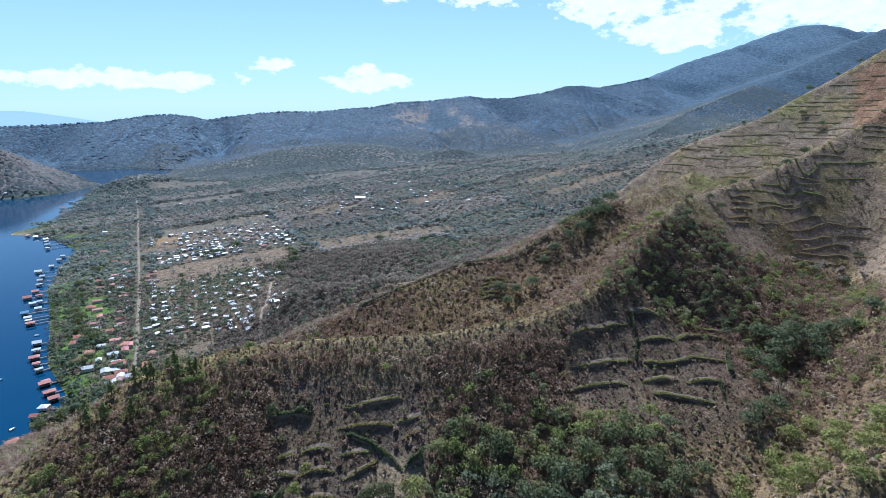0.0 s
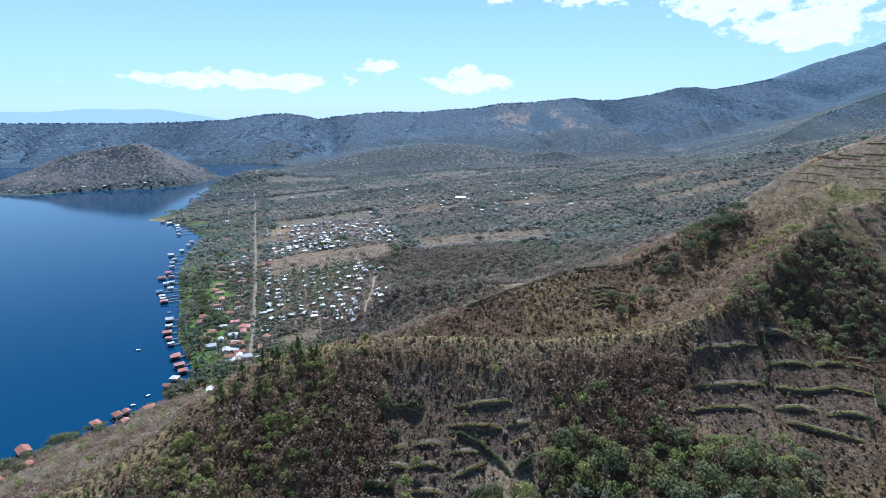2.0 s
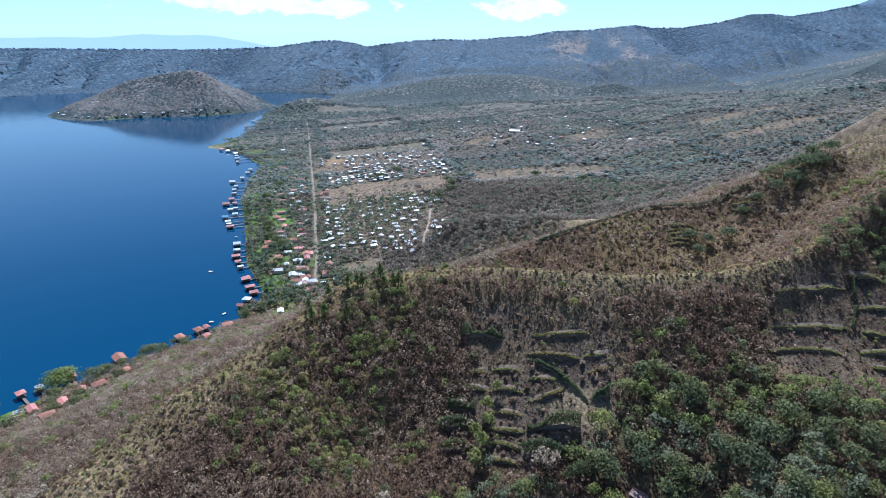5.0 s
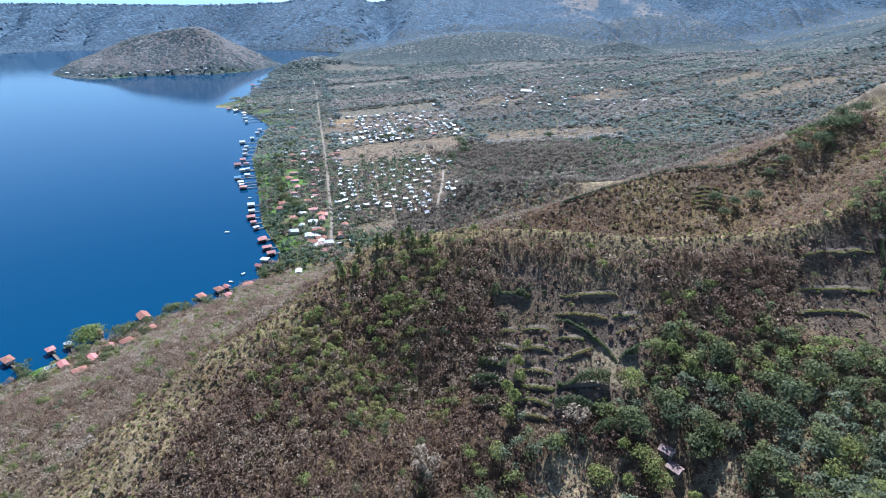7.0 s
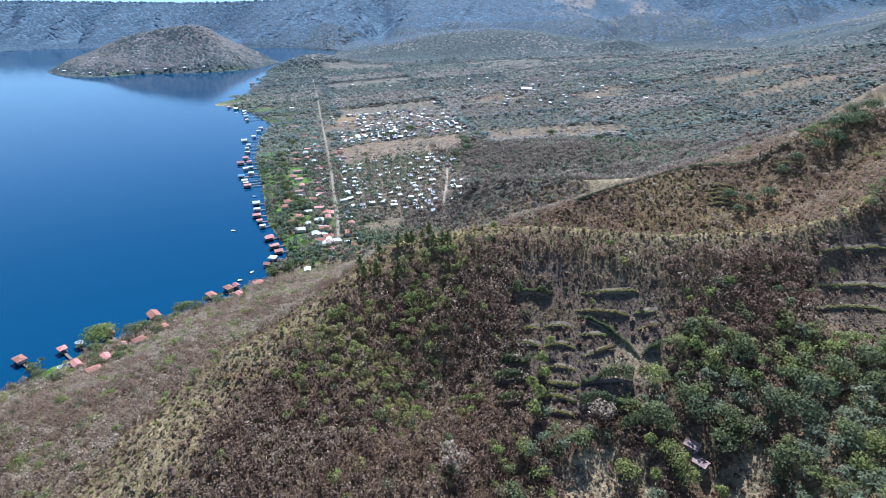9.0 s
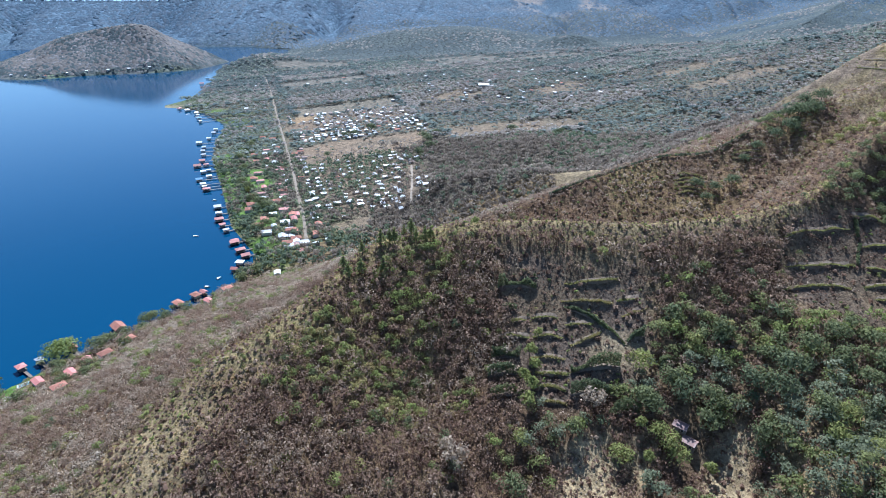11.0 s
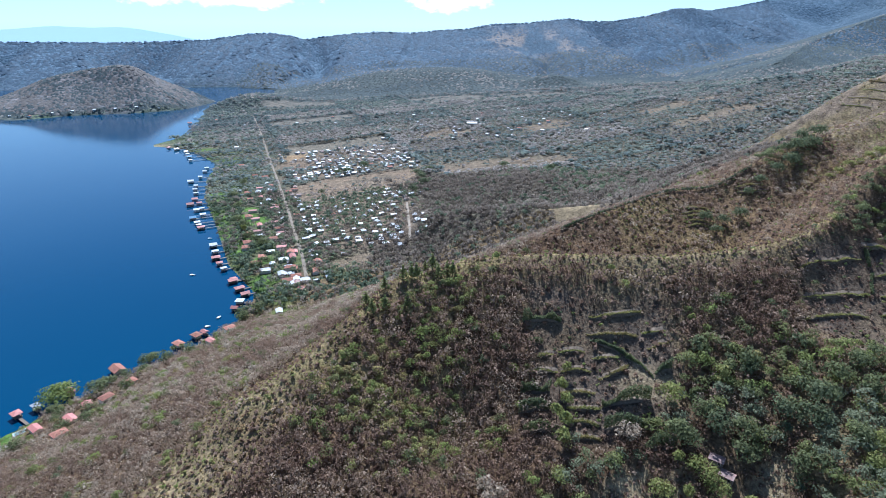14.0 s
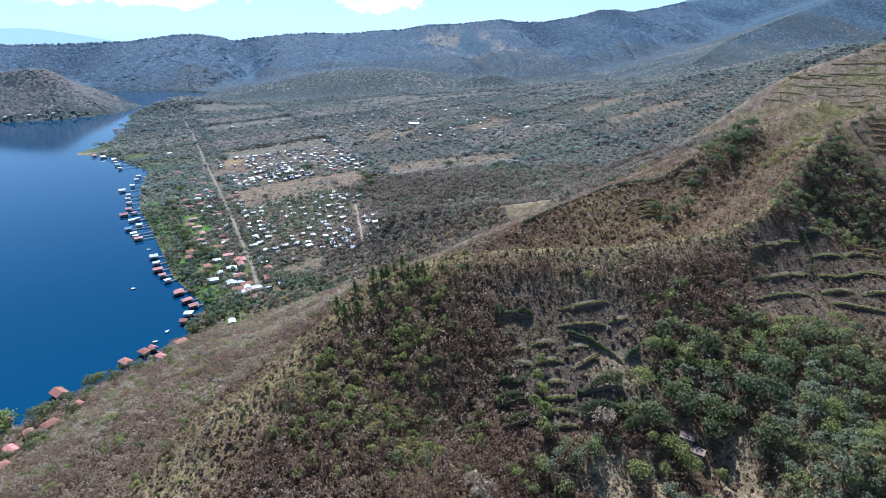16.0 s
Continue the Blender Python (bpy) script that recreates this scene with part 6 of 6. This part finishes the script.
# swimming pool and terrace by the shore
pool = thing("swimming_pool", "small pale blue garden pool with a concrete rim", "pool", "", (-299, 165.5, ground_at(-299, 165.5)), 1.0)
pool.scale = (0.6, 0.6, 1)
bm = bmesh.new()
for x, y, w, d in ((0, -2.3, 9.4, 0.6), (0, 2.3, 9.4, 0.6), (-4.4, 0, 0.6, 4.0), (4.4, 0, 0.6, 4.0)):
    box_into(bm, x, y, -0.8, w, d, 1.3)
part("rim", bm, CONCRETE, pool)
bm = bmesh.new()
box_into(bm, 0, 0, -0.6, 8.2, 4.0, 0.9)
part("pool_water", bm, POOL, pool)
patio = thing("patio", "pale concrete patio on the lawn", "patio", "", (-296, 153, ground_at(-296, 153)), 0.9)
bm = bmesh.new()
box_into(bm, 0, 0, -1.0, 10, 4.5, 1.25, 0.05)
part("slab", bm, CONCRETE, patio)

# ---- jetties with boathouses, and boats ----


def to_shore(x, y):
    """The nearest point of the shore and the way to it."""
    best = None
    for (ax, ay), (bx, by) in zip(SHORE, SHORE[1:]):
        dx, dy = bx - ax, by - ay
        k = min(1, max(0, ((x - ax) * dx + (y - ay) * dy) / (dx * dx + dy * dy)))
        px, py = ax + k * dx, ay + k * dy
        d = math.hypot(x - px, y - py)
        if best is None or d < best[0]:
            best = (d, px, py)
    return best


def boathouse(x, y, w, d, roof, roof_mat, label, storeys=1):
    w, d = w * 0.72, d * 0.72
    far, px, py = to_shore(x, y)
    if far < d / 2 + 4:
        k = (d / 2 + 4 - far) / max(far, 0.5)
        wet = to_polygon(np.array([x]), np.array([y]), SHORE)[0] > 0
        sx, sy = ((x - px), (y - py)) if wet else ((px - x), (py - y))
        n = math.hypot(sx, sy) or 1
        x, y = px + sx / n * (d / 2 + 4), py + sy / n * (d / 2 + 4)
        far, px, py = to_shore(x, y)
    a = math.atan2(py - y, px - x)
    top = thing("boathouse", label, "boathouse", "jetties and boathouses", (x, y, 0), a)
    bm = bmesh.new()
    box_into(bm, 0, 0, 0.85, d, w, 0.22, 0.03)
    part("deck", bm, WOOD, top)
    for sx in (-1, 0, 1):
        for sy in (-1, 1):
            bm = bmesh.new()
            bmesh.ops.create_cone(bm, segments=7, radius1=0.15, radius2=0.13, depth=5.6, cap_ends=True)
            bmesh.ops.translate(bm, vec=(sx * (d / 2 - 0.4), sy * (w / 2 - 0.4), 0.3), verts=bm.verts)
            part("post", bm, WOOD, top)
    bm = bmesh.new()
    {"hip": hip, "gable": gable, "lean": lean_to}[roof](bm, d, w, 3.0, 0.26 * w if roof != "lean" else 0.5, 0.5)
    part("roof", bm, roof_mat, top)
    if storeys > 1:
        bm = bmesh.new()
        box_into(bm, 0, 0, 1.07, d * 0.8, w * 0.8, 2.3)
        part("wall", bm, PALE_WALL, top)
    length = far - d / 2 + 2.0
    if length > 1.0:
        bm = bmesh.new()
        box_into(bm, d / 2 + length / 2, 0, 0.87, length, 1.5, 0.18)
        walk_way = part("walkway", bm, WOOD, top)
        for i in range(int(length / 5)):
            bm = bmesh.new()
            bmesh.ops.create_cone(bm, segments=6, radius1=0.11, radius2=0.1, depth=3.6, cap_ends=True)
            bmesh.ops.translate(bm, vec=(d / 2 + 2.5 + 5 * i, 0.55 if i % 2 else -0.55, -0.9), verts=bm.verts)
            part("pile", bm, WOOD, walk_way)


random.seed(5)
ROOFS = {"w": (METAL_ROOF, "white"), "r": (RED_ROOF, "faded red"), "g": (GREY_ROOF, "grey"), "b": (BLUE_ROOF, "blue"), "t": (TILE_ROOF, "red-tiled")}
for x, y, w, d, c in [
    (-481, 608, 7, 9, "w"), (-481, 630, 5, 6, "w"), (-463, 590, 5, 6, "g"), (-427, 519, 7, 10, "r"), (-433, 538, 6, 8, "r"), (-398, 477, 6, 8, "b"), (-409, 502, 5, 7, "w"),
    (-394, 489, 5, 7, "w"), (-400, 512, 4, 6, "g"), (-386, 465, 5, 7, "w"), (-374, 452, 6, 9, "r"), (-337, 411, 7, 8, "w"), (-320, 384, 7, 9, "r"), (-310, 374, 5, 6, "r"),
    (-328, 397, 5, 7, "g"), (-562, 735, 6, 9, "b"), (-586, 770, 6, 8, "g"), (-630, 803, 6, 9, "r"), (-610, 788, 6, 8, "w"), (-488, 660, 5, 7, "g"), (-494, 678, 5, 7, "w"),
    (-283, 344, 6, 9, "r"), (-276, 354, 5, 6, "r"), (-267, 336, 6, 9, "r"), (-261, 326, 6, 8, "r"), (-255, 313, 6, 7, "w"), (-252, 303, 5, 6, "r"), (-734, 1016, 7, 10, "r"),
    (-760, 1084, 6, 9, "b"), (-455, 575, 5, 6, "w"), (-445, 560, 5, 7, "g"), (-262, 262, 6, 8, "t"), (-270, 252, 6, 9, "t"), (-262, 268, 4, 6, "r"), (-285, 219, 8, 11, "t"),
    (-298, 197, 5, 7, "t"), (-312, 177, 5, 6, "r"), (-307, 184, 4, 6, "g"), (-326, 163, 6, 9, "t"), (-416, 528, 5, 7, "r"), (-380, 458, 4, 6, "w"), (-300, 366, 4, 6, "g"),
    (-575, 752, 5, 7, "g"), (-548, 716, 5, 6, "w"),
]:
    mat, word = ROOFS[c]
    boathouse(x, y, w, d, random.choice(("hip", "gable", "gable")), mat, f"wooden boathouse on posts with a {word} roof and walkway", 2 if c in "wt" else 1)


def boat(x, y, turn_by, length=5.0):
    top = thing("boat", "small white motorboat moored on the lake", "boat", "moored boats", (x, y, 0), turn_by)
    bm = bmesh.new()
    low, high = [], []
    for i in range(9):
        t = i / 8
        half = 0.95 * math.sin(math.pi * min(1, 0.35 + 0.65 * (1 - t)) * 0.5) * (1 - t**4)
        low.append((bm.verts.new((length * (t - 0.5), -half * 0.6, -0.2)), bm.verts.new((length * (t - 0.5), half * 0.6, -0.2))))
        high.append((bm.verts.new((length * (t - 0.5), -half, 0.75 + 0.2 * t)), bm.verts.new((length * (t - 0.5), half, 0.75 + 0.2 * t))))
    for i in range(8):
        bm.faces.new((low[i][0], low[i + 1][0], high[i + 1][0], high[i][0]))
        bm.faces.new((low[i + 1][1], low[i][1], high[i][1], high[i + 1][1]))
        bm.faces.new((low[i][1], low[i + 1][1], low[i + 1][0], low[i][0]))
    bm.faces.new((low[0][0], high[0][0], high[0][1], low[0][1]))
    inner = [(bm.verts.new(a.co * 0.9 + Vector((0, 0, 0.0))), bm.verts.new(b.co * 0.9)) for a, b in high]
    for i in range(8):
        bm.faces.new((inner[i][0], inner[i + 1][0], inner[i + 1][1], inner[i][1]))
    part("hull", bm, HULL, top)
    bm = bmesh.new()
    box_into(bm, 0, 0, -0.1, length * 0.12, 1.4, 0.6, 0.04)
    box_into(bm, -length * 0.28, 0, -0.1, length * 0.1, 1.4, 0.6, 0.04)
    part("bench", bm, WOOD, top)
    bm = bmesh.new()
    box_into(bm, -length * 0.52, 0, 0.3, 0.4, 0.4, 0.9, 0.06)
    part("outboard_motor", bm, DARK_GLASS, top)


for x, y, a in [(-266, 278, 0.3), (-265, 291, 1.2), (-322, 352, 0.2), (-352, 430, 0.1)]:
    boat(x, y, a, 4.4 if a < 0.3 else 3.6)

# ---- hedge that runs up the second ridge ----
hedge_line = [(-44, 242), (-37, 245), (-26, 250), (-12, 257), (3, 262), (18, 267), (35, 273), (50, 279)]
hx = np.interp(np.linspace(0, 7, 300), range(8), [p[0] for p in hedge_line])
hy = np.interp(np.linspace(0, 7, 300), range(8), [p[1] for p in hedge_line])
n = 4200
pick = rng.integers(0, 300, n)
base = np.stack([hx[pick] - 8, hy[pick] - 255, height(hx[pick], hy[pick]) - 105 + rng.uniform(0.0, 1.1, n)], 1) + np.stack([*(rng.normal(0, 0.3, (2, n))), np.zeros(n)], 1)
a, b, s = unit(rng.normal(size=(n, 3))), unit(rng.normal(size=(n, 3))), rng.uniform(0.2, 0.45, (n, 1))
tris = np.stack([base + a * s, base - 0.5 * a * s + 0.8 * b * s, base - 0.5 * a * s - 0.8 * b * s], 1).reshape(-1, 3)
me = mesh_from("hedge", tris, np.arange(len(tris)).reshape(-1, 3), LEAF, False)
me.attributes.new("tone", "FLOAT", "POINT").data.foreach_set("value", np.full(len(tris), 0.05, np.float32))
row = tagged(new("hedge", me), "dark boundary hedge climbing the ridge crest", "hedge")
row.matrix_basis = pose(8, 255, 105)

# ---- far hills beyond the crater: a glowing backdrop, haze painted pale blue ----


def hazy_glow_hills():
    m, tree, bsdf = material("hazy_glow_hills", 1.0, 0, 0.0)
    # blue base and emission imitate air haze; the hills themselves give no light
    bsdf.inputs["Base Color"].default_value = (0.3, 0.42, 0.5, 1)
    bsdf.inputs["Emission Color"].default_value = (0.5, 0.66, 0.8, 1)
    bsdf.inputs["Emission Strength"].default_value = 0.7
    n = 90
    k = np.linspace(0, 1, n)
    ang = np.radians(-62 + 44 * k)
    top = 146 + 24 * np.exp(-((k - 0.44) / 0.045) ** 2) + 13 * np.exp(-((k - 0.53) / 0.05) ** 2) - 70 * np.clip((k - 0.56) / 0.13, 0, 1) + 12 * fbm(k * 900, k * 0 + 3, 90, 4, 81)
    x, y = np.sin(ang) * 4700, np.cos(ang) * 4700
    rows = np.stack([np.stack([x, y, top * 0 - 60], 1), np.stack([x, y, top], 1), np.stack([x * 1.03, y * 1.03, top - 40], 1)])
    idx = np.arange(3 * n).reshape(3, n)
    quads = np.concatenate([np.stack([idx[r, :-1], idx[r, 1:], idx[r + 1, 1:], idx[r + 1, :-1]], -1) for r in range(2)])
    tagged(new("backdrop", mesh_from("backdrop", rows.reshape(-1, 3), quads, m)), "far horizon hills, haze painted as a pale blue glow", "hills", kind="structure")


hazy_glow_hills()
